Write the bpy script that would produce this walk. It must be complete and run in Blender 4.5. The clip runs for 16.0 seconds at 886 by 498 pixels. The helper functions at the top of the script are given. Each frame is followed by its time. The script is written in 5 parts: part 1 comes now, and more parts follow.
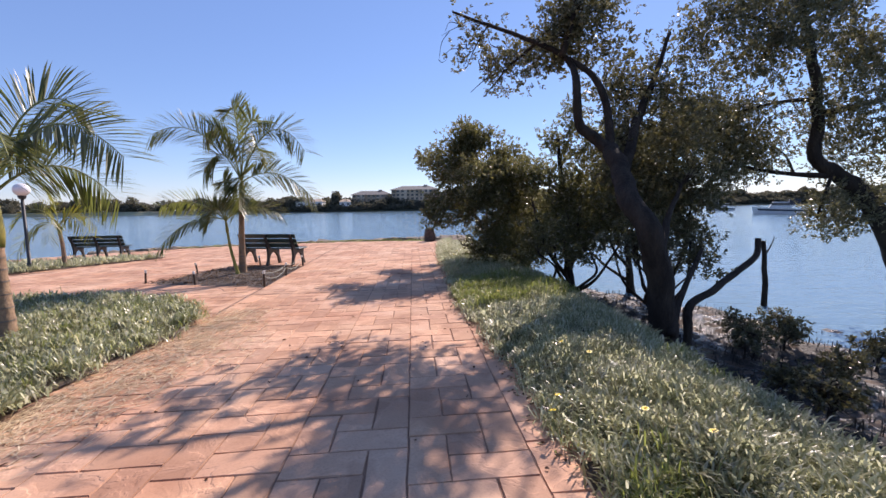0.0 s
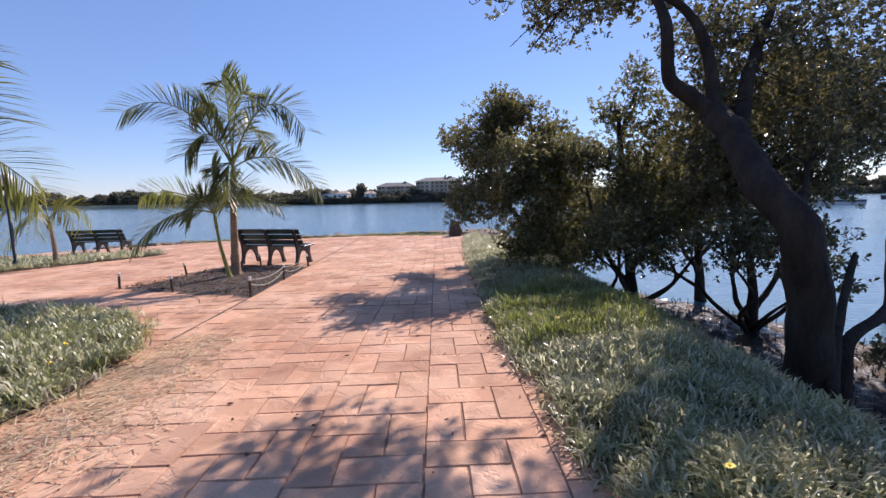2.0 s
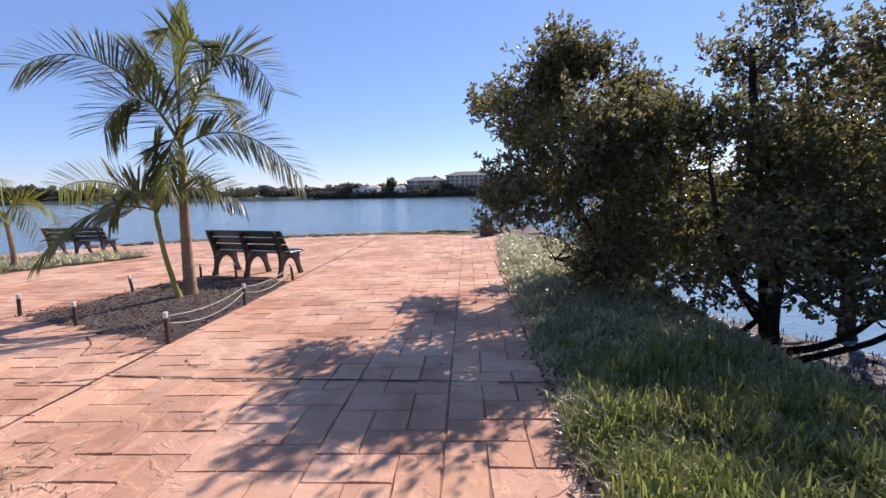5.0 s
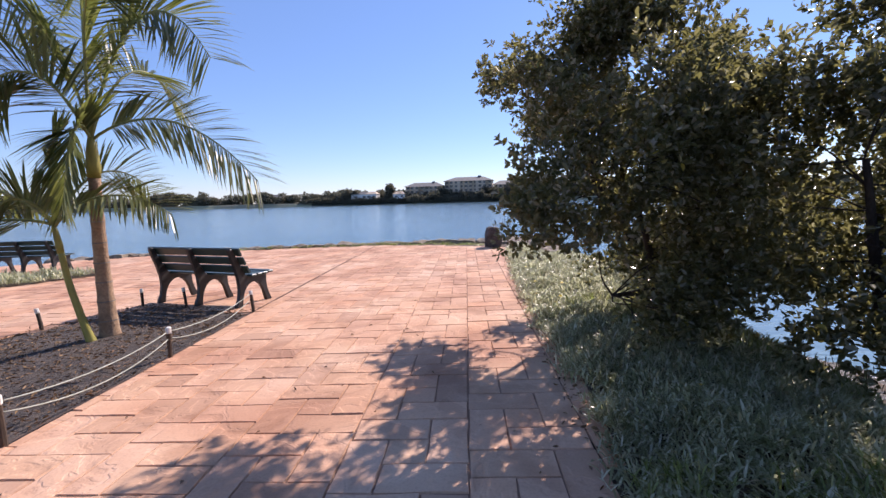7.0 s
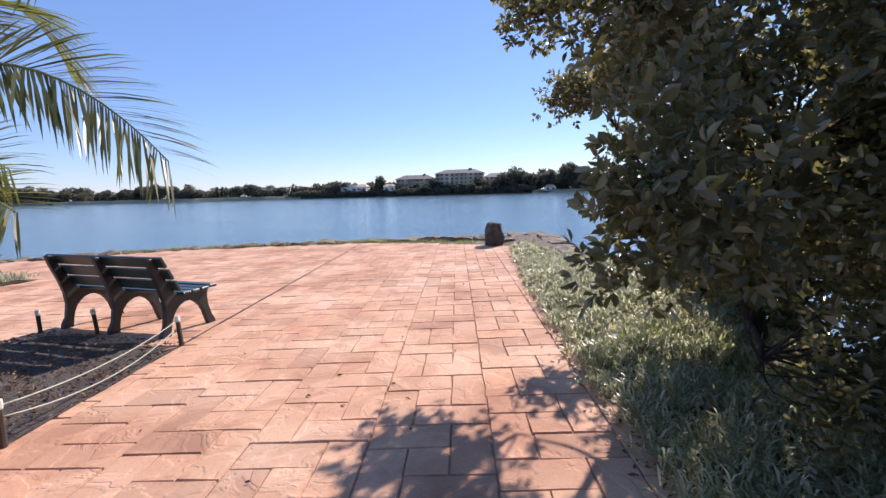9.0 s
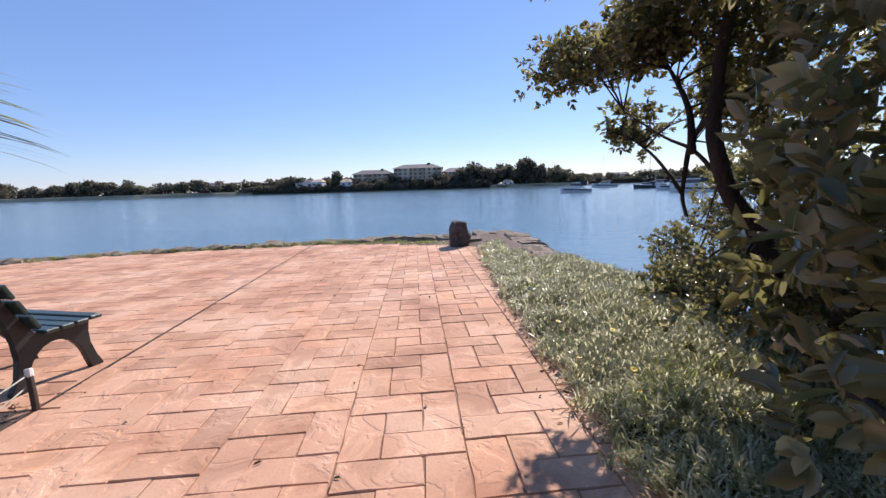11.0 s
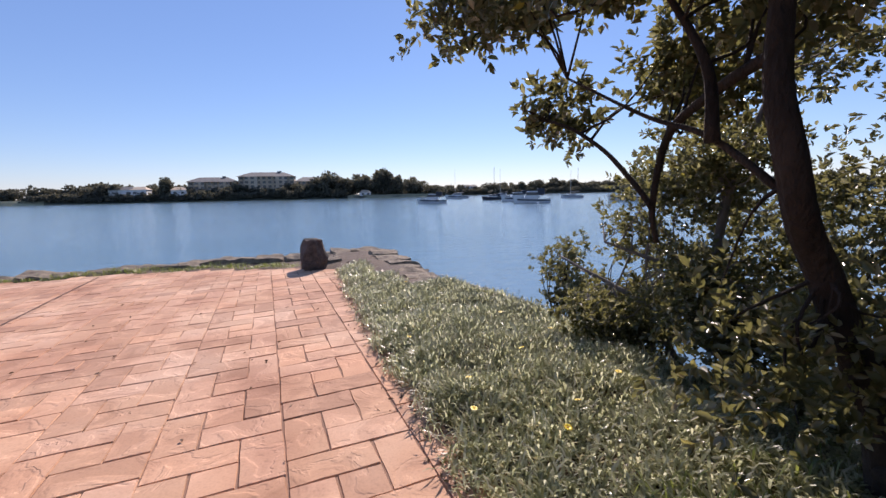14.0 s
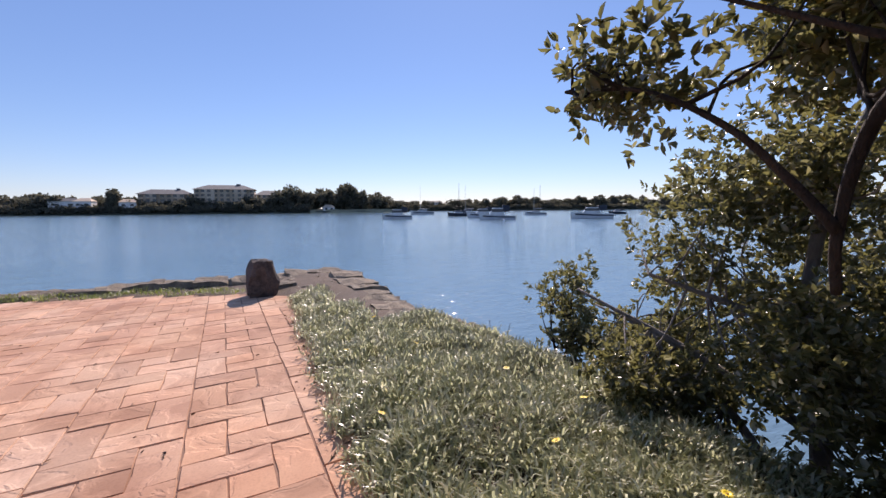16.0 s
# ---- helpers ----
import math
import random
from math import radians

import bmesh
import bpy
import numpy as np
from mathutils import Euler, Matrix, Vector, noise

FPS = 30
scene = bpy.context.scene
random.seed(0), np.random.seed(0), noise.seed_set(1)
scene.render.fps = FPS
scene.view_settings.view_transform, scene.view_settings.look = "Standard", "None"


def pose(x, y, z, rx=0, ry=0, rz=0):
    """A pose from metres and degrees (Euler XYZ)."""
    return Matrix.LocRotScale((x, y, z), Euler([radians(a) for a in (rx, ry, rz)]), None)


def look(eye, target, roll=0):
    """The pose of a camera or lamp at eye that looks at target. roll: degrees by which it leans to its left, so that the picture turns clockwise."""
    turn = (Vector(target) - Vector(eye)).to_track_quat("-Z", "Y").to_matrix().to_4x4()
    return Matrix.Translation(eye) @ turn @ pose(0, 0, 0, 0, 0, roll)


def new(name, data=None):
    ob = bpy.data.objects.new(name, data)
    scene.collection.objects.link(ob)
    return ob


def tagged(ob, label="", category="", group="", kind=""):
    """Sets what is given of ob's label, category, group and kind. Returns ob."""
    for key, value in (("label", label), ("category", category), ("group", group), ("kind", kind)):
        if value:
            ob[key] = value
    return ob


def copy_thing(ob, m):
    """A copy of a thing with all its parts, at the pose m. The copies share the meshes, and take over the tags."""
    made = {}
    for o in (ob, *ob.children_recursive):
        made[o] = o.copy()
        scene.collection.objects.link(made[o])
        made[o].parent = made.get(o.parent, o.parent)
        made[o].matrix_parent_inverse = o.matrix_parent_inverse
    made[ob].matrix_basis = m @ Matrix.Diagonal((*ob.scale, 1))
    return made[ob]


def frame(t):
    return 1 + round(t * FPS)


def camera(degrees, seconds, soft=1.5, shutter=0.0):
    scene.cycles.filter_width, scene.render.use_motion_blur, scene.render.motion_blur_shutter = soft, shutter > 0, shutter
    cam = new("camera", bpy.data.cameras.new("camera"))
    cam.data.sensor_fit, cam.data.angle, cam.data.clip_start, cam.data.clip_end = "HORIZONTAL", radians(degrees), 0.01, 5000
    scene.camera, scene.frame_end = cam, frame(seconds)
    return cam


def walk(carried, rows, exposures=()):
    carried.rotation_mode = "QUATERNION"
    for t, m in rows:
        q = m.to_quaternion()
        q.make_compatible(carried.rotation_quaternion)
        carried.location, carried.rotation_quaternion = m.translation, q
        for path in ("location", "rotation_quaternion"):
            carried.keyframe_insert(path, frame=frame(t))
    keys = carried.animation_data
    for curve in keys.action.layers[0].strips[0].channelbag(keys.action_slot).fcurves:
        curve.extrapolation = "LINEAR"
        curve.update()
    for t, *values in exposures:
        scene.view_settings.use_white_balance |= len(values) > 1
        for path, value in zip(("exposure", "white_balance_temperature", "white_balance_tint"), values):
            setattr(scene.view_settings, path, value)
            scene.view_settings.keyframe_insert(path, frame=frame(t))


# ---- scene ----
# Camera and its walk: seconds, eye, target, roll.
PATH = [
    (0, (0.445, -0.558, 1.463), (0.425, 1.433, 1.266), -0.9),
    (0.5, (0.38, -0.071, 1.448), (0.352, 1.919, 1.244), -1.1),
    (1, (0.406, 0.421, 1.428), (0.352, 2.409, 1.216), -1.0),
    (1.5, (0.409, 0.842, 1.411), (0.317, 2.828, 1.189), -0.9),
    (2, (0.337, 1.268, 1.433), (0.201, 3.25, 1.199), -1.1),
    (2.5, (0.326, 1.714, 1.415), (0.153, 3.691, 1.167), -1.0),
    (3, (0.299, 2.133, 1.383), (0.101, 4.106, 1.116), -1.2),
    (5.5, (0.086, 4.325, 1.401), (-0.209, 6.287, 1.152), -1.2),
    (6, (-0.014, 4.72, 1.426), (-0.322, 6.683, 1.197), -1.3),
    (6.5, (-0.044, 5.127, 1.402), (-0.339, 7.092, 1.182), -1.5),
    (7, (-0.089, 5.505, 1.399), (-0.361, 7.473, 1.168), -1.5),
    (7.5, (-0.207, 5.879, 1.4), (-0.465, 7.846, 1.145), -1.6),
    (8, (-0.244, 6.268, 1.379), (-0.493, 8.234, 1.108), -1.6),
    (8.5, (-0.302, 6.646, 1.364), (-0.543, 8.613, 1.09), -1.4),
    (9, (-0.392, 7.052, 1.382), (-0.621, 9.021, 1.116), -1.5),
    (11.5, (-0.586, 8.261, 1.409), (-0.533, 10.238, 1.107), -1.8),
    (12, (-0.648, 8.523, 1.413), (-0.482, 10.492, 1.105), -1.9),
    (12.5, (-0.614, 8.836, 1.39), (-0.32, 10.791, 1.084), -1.8),
    (13, (-0.558, 9.095, 1.389), (-0.144, 11.029, 1.093), -1.8),
    (13.5, (-0.536, 9.353, 1.396), (-0.013, 11.262, 1.113), -1.5),
    (14, (-0.436, 9.604, 1.391), (0.176, 11.49, 1.13), -1.1),
    (14.5, (-0.373, 9.916, 1.371), (0.305, 11.782, 1.133), -0.8),
    (15, (-0.388, 10.157, 1.392), (0.328, 12.012, 1.174), -0.7),
    (15.5, (-0.343, 10.383, 1.366), (0.401, 12.229, 1.171), -0.4),
    (16, (-0.236, 10.663, 1.373), (0.536, 12.498, 1.184), -0.4),]
cam = camera(92.8, 16.0)
walk(cam, [(t, look(e, g, r)) for t, e, g, r in PATH], [(0, 0.50, 6950, 25), (3, 0.46, 6750, 25), (6.5, 0.58, 6750, 25), (9, 0.60, 6700, 22), (12.5, 0.35, 6800, 23), (16, 0.31, 6950, 25)])

# Sky and sun: clear day, the sun high ahead and to the east of the walk.
SUN_AZ, SUN_EL = 27.0, 38.5
world = bpy.data.worlds.new("clear_sky")
scene.world = world
world.use_nodes = True
wt = world.node_tree
sky = wt.nodes.new("ShaderNodeTexSky")
sky.sky_type, sky.sun_disc = "NISHITA", False
sky.sun_elevation, sky.sun_rotation = radians(SUN_EL), radians(SUN_AZ)
sky.altitude, sky.air_density, sky.dust_density, sky.ozone_density = 0.0, 1.0, 0.05, 5.0
deep = wt.nodes.new("ShaderNodeHueSaturation")
deep.inputs["Saturation"].default_value = 1.08
wt.links.new(sky.outputs[0], deep.inputs["Color"])
even = wt.nodes.new("ShaderNodeMix")
even.data_type = "RGBA"
even.inputs[0].default_value, even.inputs[7].default_value = 0.38, (1.55, 2.75, 5.8, 1)
wt.links.new(deep.outputs[0], even.inputs[6])
wt.links.new(even.outputs[2], wt.nodes["Background"].inputs[0])
wt.nodes["Background"].inputs[1].default_value = 0.112
sun_data = bpy.data.lights.new("sun", "SUN")
sun_data.energy, sun_data.angle, sun_data.color = 5.0, radians(0.53), (1.0, 0.95, 0.88)
sun = new("sun", sun_data)
SUN_DIR = Vector((math.sin(radians(SUN_AZ)) * math.cos(radians(SUN_EL)), math.cos(radians(SUN_AZ)) * math.cos(radians(SUN_EL)), math.sin(radians(SUN_EL))))
sun.matrix_world = look(SUN_DIR * 60, (0, 0, 0))

# ---- materials ----
def nodes_of(name):
    m = bpy.data.materials.new(name)
    m.use_nodes = True
    t = m.node_tree
    return m, t, t.nodes["Principled BSDF"]


def noise_node(t, scale, detail=5, rough=0.6, stretch=None, coords="Object"):
    tc = t.nodes.new("ShaderNodeTexCoord")
    n = t.nodes.new("ShaderNodeTexNoise")
    n.inputs["Scale"].default_value, n.inputs["Detail"].default_value, n.inputs["Roughness"].default_value = scale, detail, rough
    mp = t.nodes.new("ShaderNodeMapping")
    if stretch:
        mp.inputs["Scale"].default_value = stretch
    t.links.new(tc.outputs[coords], mp.inputs["Vector"])
    t.links.new(mp.outputs[0], n.inputs["Vector"])
    return n


def ramp(t, source, stops):
    r = t.nodes.new("ShaderNodeValToRGB")
    e = r.color_ramp.elements
    while len(e) < len(stops):
        e.new(0.5)
    for k, (p, c) in zip(e, stops):
        k.position, k.color = p, (*c, 1)
    t.links.new(source, r.inputs[0])
    return r


def mix(t, a, b, fac, mode="MIX"):
    m = t.nodes.new("ShaderNodeMix")
    m.data_type, m.blend_type = "RGBA", mode
    for sock, v in ((m.inputs[6], a), (m.inputs[7], b), (m.inputs[0], fac)):
        if isinstance(v, bpy.types.NodeSocket):
            t.links.new(v, sock)
        elif isinstance(v, tuple):
            sock.default_value = (*v, 1)
        else:
            sock.default_value = v
    return m.outputs[2]


def bump(t, b, height, strength, dist=0.02, before=None):
    n = t.nodes.new("ShaderNodeBump")
    n.inputs["Strength"].default_value, n.inputs["Distance"].default_value = strength, dist
    t.links.new(height, n.inputs["Height"])
    if before:
        t.links.new(before.outputs[0], n.inputs["Normal"])
    t.links.new(n.outputs[0], b.inputs["Normal"])
    return n


def surface(name, dark, light, scale=4.0, rough=0.7, fine=60.0, relief=0.3, dist=0.01, metal=0.0, spread=(0.3, 0.7), vary=0.0, stretch=None, coords="Object", spec=0.5):
    """A worn surface: broad patches between two colours, fine grain, relief, and a tone of its own for each object."""
    m, t, b = nodes_of(name)
    broad, grain = noise_node(t, scale, stretch=stretch, coords=coords), noise_node(t, fine, 4, stretch=stretch, coords=coords)
    col = ramp(t, broad.outputs["Fac"], [(spread[0], dark), (spread[1], light)]).outputs[0]
    g = ramp(t, grain.outputs["Fac"], [(0.25, (0.72, 0.72, 0.72)), (0.75, (1.2, 1.2, 1.2))]).outputs[0]
    col = mix(t, col, g, 0.8, "MULTIPLY")
    if vary:
        oi = t.nodes.new("ShaderNodeObjectInfo")
        v = ramp(t, oi.outputs["Random"], [(0.0, (1 - vary,) * 3), (1.0, (1 + vary * 0.6,) * 3)]).outputs[0]
        col = mix(t, col, v, 1.0, "MULTIPLY")
    t.links.new(col, b.inputs["Base Color"])
    rr = ramp(t, broad.outputs["Fac"], [(0.2, (max(rough - 0.12, 0.05),) * 3), (0.8, (min(rough + 0.12, 1),) * 3)])
    t.links.new(rr.outputs[0], b.inputs["Roughness"])
    b.inputs["Metallic"].default_value = metal
    b.inputs["Specular IOR Level"].default_value = spec
    bump(t, b, grain.outputs["Fac"], relief, dist)
    return m


def leaf_material(name, stops, rough=0.4, sheer=0.35, glow=(0.25, 0.4, 0.05), spec=0.5):
    """Leaves, each a tone of its own, that let some light through."""
    m, t, b = nodes_of(name)
    geo = t.nodes.new("ShaderNodeNewGeometry")
    col = ramp(t, geo.outputs["Random Per Island"], stops)
    broad = noise_node(t, 1.6, 3)
    tone = ramp(t, broad.outputs["Fac"], [(0.3, (0.72, 0.72, 0.72)), (0.7, (1.25, 1.22, 1.1))]).outputs[0]
    c = mix(t, col.outputs[0], tone, 1.0, "MULTIPLY")
    t.links.new(c, b.inputs["Base Color"])
    b.inputs["Roughness"].default_value = rough
    b.inputs["Specular IOR Level"].default_value = spec
    tr = t.nodes.new("ShaderNodeBsdfTranslucent")
    t.links.new(mix(t, c, glow, 0.45), tr.inputs["Color"])
    ms = t.nodes.new("ShaderNodeMixShader")
    ms.inputs[0].default_value = sheer
    t.links.new(b.outputs[0], ms.inputs[1])
    t.links.new(tr.outputs[0], ms.inputs[2])
    t.links.new(ms.outputs[0], t.nodes["Material Output"].inputs[0])
    return m


def paving_material(name, islands):
    """Stamped, salmon-coloured concrete with slate relief and a tone for each stone."""
    m, t, b = nodes_of(name)
    tone = t.nodes.new("ShaderNodeNewGeometry").outputs["Random Per Island"] if islands else t.nodes.new("ShaderNodeObjectInfo").outputs["Random"]
    tc = t.nodes.new("ShaderNodeNewGeometry")
    stain = t.nodes.new("ShaderNodeTexNoise")
    stain.inputs["Scale"].default_value, stain.inputs["Detail"].default_value = 0.9, 6
    t.links.new(tc.outputs["Position"], stain.inputs["Vector"])
    speck = t.nodes.new("ShaderNodeTexNoise")
    speck.inputs["Scale"].default_value, speck.inputs["Detail"].default_value = 70, 5
    t.links.new(tc.outputs["Position"], speck.inputs["Vector"])
    slate = t.nodes.new("ShaderNodeTexNoise")
    slate.inputs["Scale"].default_value, slate.inputs["Detail"].default_value, slate.inputs["Distortion"].default_value = 3.6, 4, 0.6
    t.links.new(tc.outputs["Position"], slate.inputs["Vector"])
    col = ramp(t, stain.outputs["Fac"], [(0.3, (0.41, 0.222, 0.142)), (0.5, (0.53, 0.32, 0.21)), (0.7, (0.60, 0.405, 0.285))]).outputs[0]
    own = ramp(t, tone, [(0.0, (0.83, 0.80, 0.80)), (0.35, (1.0, 0.97, 0.93)), (0.7, (1.07, 1.07, 1.09)), (1.0, (1.13, 1.06, 1.0))]).outputs[0]
    col = mix(t, col, own, 1.0, "MULTIPLY")
    sp = ramp(t, speck.outputs["Fac"], [(0.3, (0.68, 0.66, 0.64)), (0.48, (1.0, 1.0, 1.0)), (0.72, (1.14, 1.13, 1.12))]).outputs[0]
    col = mix(t, col, sp, 0.35, "MULTIPLY")
    ridge = ramp(t, slate.outputs["Fac"], [(0.40, (0.86, 0.84, 0.83)), (0.50, (1.03, 1.03, 1.03)), (0.56, (0.95, 0.94, 0.93))]).outputs[0]
    col = mix(t, col, ridge, 1.0, "MULTIPLY")
    t.links.new(col, b.inputs["Base Color"])
    b.inputs["Roughness"].default_value = 0.74
    b.inputs["Specular IOR Level"].default_value = 0.16
    steps = ramp(t, slate.outputs["Fac"], [(0.38, (0, 0, 0)), (0.44, (0.35, 0.35, 0.35)), (0.5, (0.4, 0.4, 0.4)), (0.53, (0.85, 0.85, 0.85)), (0.62, (1, 1, 1))]).outputs[0]
    first = bump(t, b, steps, 0.55, 0.016)
    bump(t, b, speck.outputs["Fac"], 0.12, 0.005, first)
    return m


def water_material():
    m, t, b = nodes_of("estuary_water")
    swell = noise_node(t, 1.0, 3, 0.55, (0.55, 1.5, 1.0))
    ripple = noise_node(t, 1.0, 3, 0.6, (2.4, 6.5, 1.0))
    streak = noise_node(t, 1.0, 3, 0.5, (0.012, 0.05, 1.0))
    c = ramp(t, streak.outputs["Fac"], [(0.35, (0.10, 0.19, 0.255)), (0.65, (0.13, 0.225, 0.30))]).outputs[0]
    t.links.new(c, b.inputs["Base Color"])
    b.inputs["Roughness"].default_value, b.inputs["IOR"].default_value = 0.10, 1.33
    b.inputs["Specular IOR Level"].default_value = 0.32
    first = bump(t, b, swell.outputs["Fac"], 0.5, 0.085)
    bump(t, b, ripple.outputs["Fac"], 0.6, 0.042, first)
    return m


def mud_material():
    """Dark tidal mud, with glossy films of standing water between drier lumps."""
    m, t, b = nodes_of("wet_mud")
    broad, lumps, grain = noise_node(t, 1.7, 4), noise_node(t, 9, 5, 0.65), noise_node(t, 45, 4)
    col = ramp(t, lumps.outputs["Fac"], [(0.3, (0.010, 0.008, 0.007)), (0.7, (0.036, 0.030, 0.025))]).outputs[0]
    t.links.new(mix(t, col, ramp(t, grain.outputs["Fac"], [(0.3, (0.7, 0.7, 0.7)), (0.7, (1.25, 1.25, 1.25))]).outputs[0], 0.8, "MULTIPLY"), b.inputs["Base Color"])
    t.links.new(ramp(t, broad.outputs["Fac"], [(0.44, (0.26, 0.26, 0.26)), (0.54, (0.75, 0.75, 0.75))]).outputs[0], b.inputs["Roughness"])
    b.inputs["Specular IOR Level"].default_value = 0.42
    first = bump(t, b, lumps.outputs["Fac"], 0.9, 0.08)
    bump(t, b, grain.outputs["Fac"], 0.5, 0.012, first)
    return m


PAVER, PAVER_FIELD = paving_material("stamped_concrete", False), paving_material("stamped_concrete_field", True)
JOINT = surface("joint_mortar", (0.20, 0.112, 0.075), (0.32, 0.185, 0.12), 6, 0.95, 90, 0.3)
GRIME = surface("joint_grime", (0.035, 0.026, 0.022), (0.12, 0.075, 0.055), 9, 0.95, 90, 0.3)
EARTH = surface("bare_earth", (0.07, 0.05, 0.035), (0.16, 0.115, 0.08), 1.2, 0.95, 40, 0.8, 0.03)
SOIL = surface("dark_mulch", (0.04, 0.031, 0.026), (0.12, 0.095, 0.078), 7, 0.95, 70, 0.9, 0.03)
MUD = mud_material()
WATER = water_material()
BARK = surface("mangrove_bark", (0.018, 0.013, 0.010), (0.062, 0.046, 0.035), 6, 0.92, 38, 1.0, 0.035, stretch=(1, 1, 0.35), spec=0.25)
PALE_BARK = surface("dead_pale_bark", (0.10, 0.085, 0.07), (0.26, 0.23, 0.2), 7, 0.9, 50, 0.8, 0.02, stretch=(1, 1, 0.35))
PALM_BARK = surface("palm_trunk_bark", (0.19, 0.115, 0.07), (0.42, 0.28, 0.17), 5, 0.85, 40, 0.6, 0.02)
PALM_SHAFT = surface("palm_crownshaft", (0.16, 0.15, 0.03), (0.44, 0.37, 0.08), 3, 0.5, 30, 0.2, stretch=(1, 1, 0.3))
PALM_RIB = surface("palm_rib", (0.16, 0.18, 0.05), (0.32, 0.31, 0.10), 4, 0.5, 40, 0.2)
MANGROVE = leaf_material("mangrove_leaf", [(0.0, (0.06, 0.062, 0.034)), (0.4, (0.105, 0.105, 0.055)), (0.74, (0.16, 0.15, 0.082)), (0.88, (0.27, 0.26, 0.19)), (0.97, (0.38, 0.37, 0.29)), (1.0, (0.40, 0.33, 0.05))], 0.25, 0.46, (0.36, 0.34, 0.10))
MANGROVE_FAR = leaf_material("mangrove_leaf_grey", [(0.0, (0.055, 0.056, 0.034)), (0.45, (0.10, 0.096, 0.055)), (0.8, (0.17, 0.155, 0.09)), (0.96, (0.32, 0.30, 0.22)), (1.0, (0.30, 0.24, 0.08))], 0.30, 0.34, (0.28, 0.26, 0.08))
PALM_LEAF = leaf_material("palm_leaflet", [(0.0, (0.06, 0.08, 0.035)), (0.6, (0.12, 0.145, 0.06)), (0.9, (0.22, 0.225, 0.10)), (1.0, (0.34, 0.31, 0.17))], 0.36, 0.40, (0.38, 0.42, 0.07))
PALM_LEAF_YELLOW = leaf_material("palm_leaflet_yellowed", [(0.0, (0.08, 0.10, 0.02)), (0.6, (0.20, 0.20, 0.03)), (1.0, (0.36, 0.30, 0.05))], 0.4, 0.4, (0.5, 0.5, 0.06))
GAZANIA = leaf_material("silvery_groundcover", [(0.0, (0.11, 0.125, 0.05)), (0.35, (0.25, 0.265, 0.14)), (0.7, (0.46, 0.465, 0.33)), (0.92, (0.68, 0.66, 0.55)), (1.0, (0.54, 0.44, 0.24))], 0.28, 0.58, (0.74, 0.75, 0.46))
GRASS = leaf_material("lush_grass", [(0.0, (0.08, 0.11, 0.025)), (0.5, (0.17, 0.205, 0.06)), (0.9, (0.30, 0.32, 0.12)), (1.0, (0.50, 0.43, 0.22))], 0.38, 0.48, (0.42, 0.48, 0.10))
STRAW = leaf_material("dry_straw", [(0.0, (0.36, 0.25, 0.15)), (0.5, (0.58, 0.45, 0.30)), (1.0, (0.78, 0.66, 0.48))], 0.6, 0.2, (0.5, 0.4, 0.25))
FALLEN = leaf_material("fallen_leaf", [(0.0, (0.05, 0.025, 0.015)), (0.6, (0.14, 0.07, 0.035)), (1.0, (0.28, 0.17, 0.08))], 0.7, 0.1, (0.3, 0.15, 0.05))
PETAL = surface("yellow_petal", (0.80, 0.55, 0.01), (0.90, 0.68, 0.02), 30, 0.5, 120, 0.1)
EYE = surface("flower_centre", (0.35, 0.16, 0.01), (0.5, 0.25, 0.02), 30, 0.7, 120, 0.2)
FLOWER_STEM = surface("flower_stem", (0.08, 0.13, 0.04), (0.12, 0.18, 0.06), 20, 0.6, 90, 0.1)
BENCH_SLAT = surface("bench_green_paint", (0.018, 0.035, 0.032), (0.04, 0.07, 0.062), 3, 0.38, 60, 0.25, 0.004, vary=0.15, stretch=(0.25, 3, 3))
BENCH_IRON = surface("bench_cast_iron", (0.012, 0.012, 0.013), (0.03, 0.028, 0.027), 8, 0.5, 80, 0.35, 0.004)
STAKE = surface("stained_timber_stake", (0.035, 0.022, 0.015), (0.09, 0.058, 0.035), 9, 0.85, 60, 0.5, stretch=(1, 1, 0.2))
WHITE_CAP = surface("white_painted_stake_top", (0.55, 0.52, 0.46), (0.8, 0.78, 0.72), 12, 0.6, 60, 0.2)
ROPE = surface("pale_cord", (0.30, 0.32, 0.26), (0.50, 0.50, 0.42), 60, 0.8, 200, 0.3)
ROCK = surface("dark_sandstone", (0.05, 0.038, 0.032), (0.16, 0.12, 0.10), 9, 0.9, 40, 1.0, 0.03)
SANDSTONE = surface("weathered_sandstone", (0.09, 0.07, 0.05), (0.36, 0.29, 0.2), 5, 0.92, 35, 0.9, 0.03, vary=0.2)
LAMP_POLE = surface("dark_lamp_pole", (0.02, 0.022, 0.022), (0.04, 0.042, 0.04), 6, 0.5, 60, 0.15)
LAMP_GLOBE = surface("opal_globe", (0.72, 0.72, 0.70), (0.82, 0.82, 0.80), 6, 0.35, 60, 0.05)
FAR_LEAF = leaf_material("far_tree_leaf", [(0.0, (0.085, 0.085, 0.07)), (0.5, (0.13, 0.125, 0.10)), (0.9, (0.18, 0.17, 0.13)), (1.0, (0.24, 0.19, 0.13))], 0.75, 0.36, (0.19, 0.19, 0.12), 0.15)
FAR_BANK = surface("far_bank", (0.04, 0.045, 0.03), (0.11, 0.105, 0.07), 0.05, 0.95, 0.4, 0.3)
FAR_SAND = surface("far_shore_sand", (0.22, 0.20, 0.13), (0.34, 0.33, 0.2), 0.05, 0.95, 0.6, 0.2)
RENDER_WALL = surface("apartment_render", (0.50, 0.39, 0.28), (0.62, 0.50, 0.37), 0.15, 0.85, 3, 0.1)
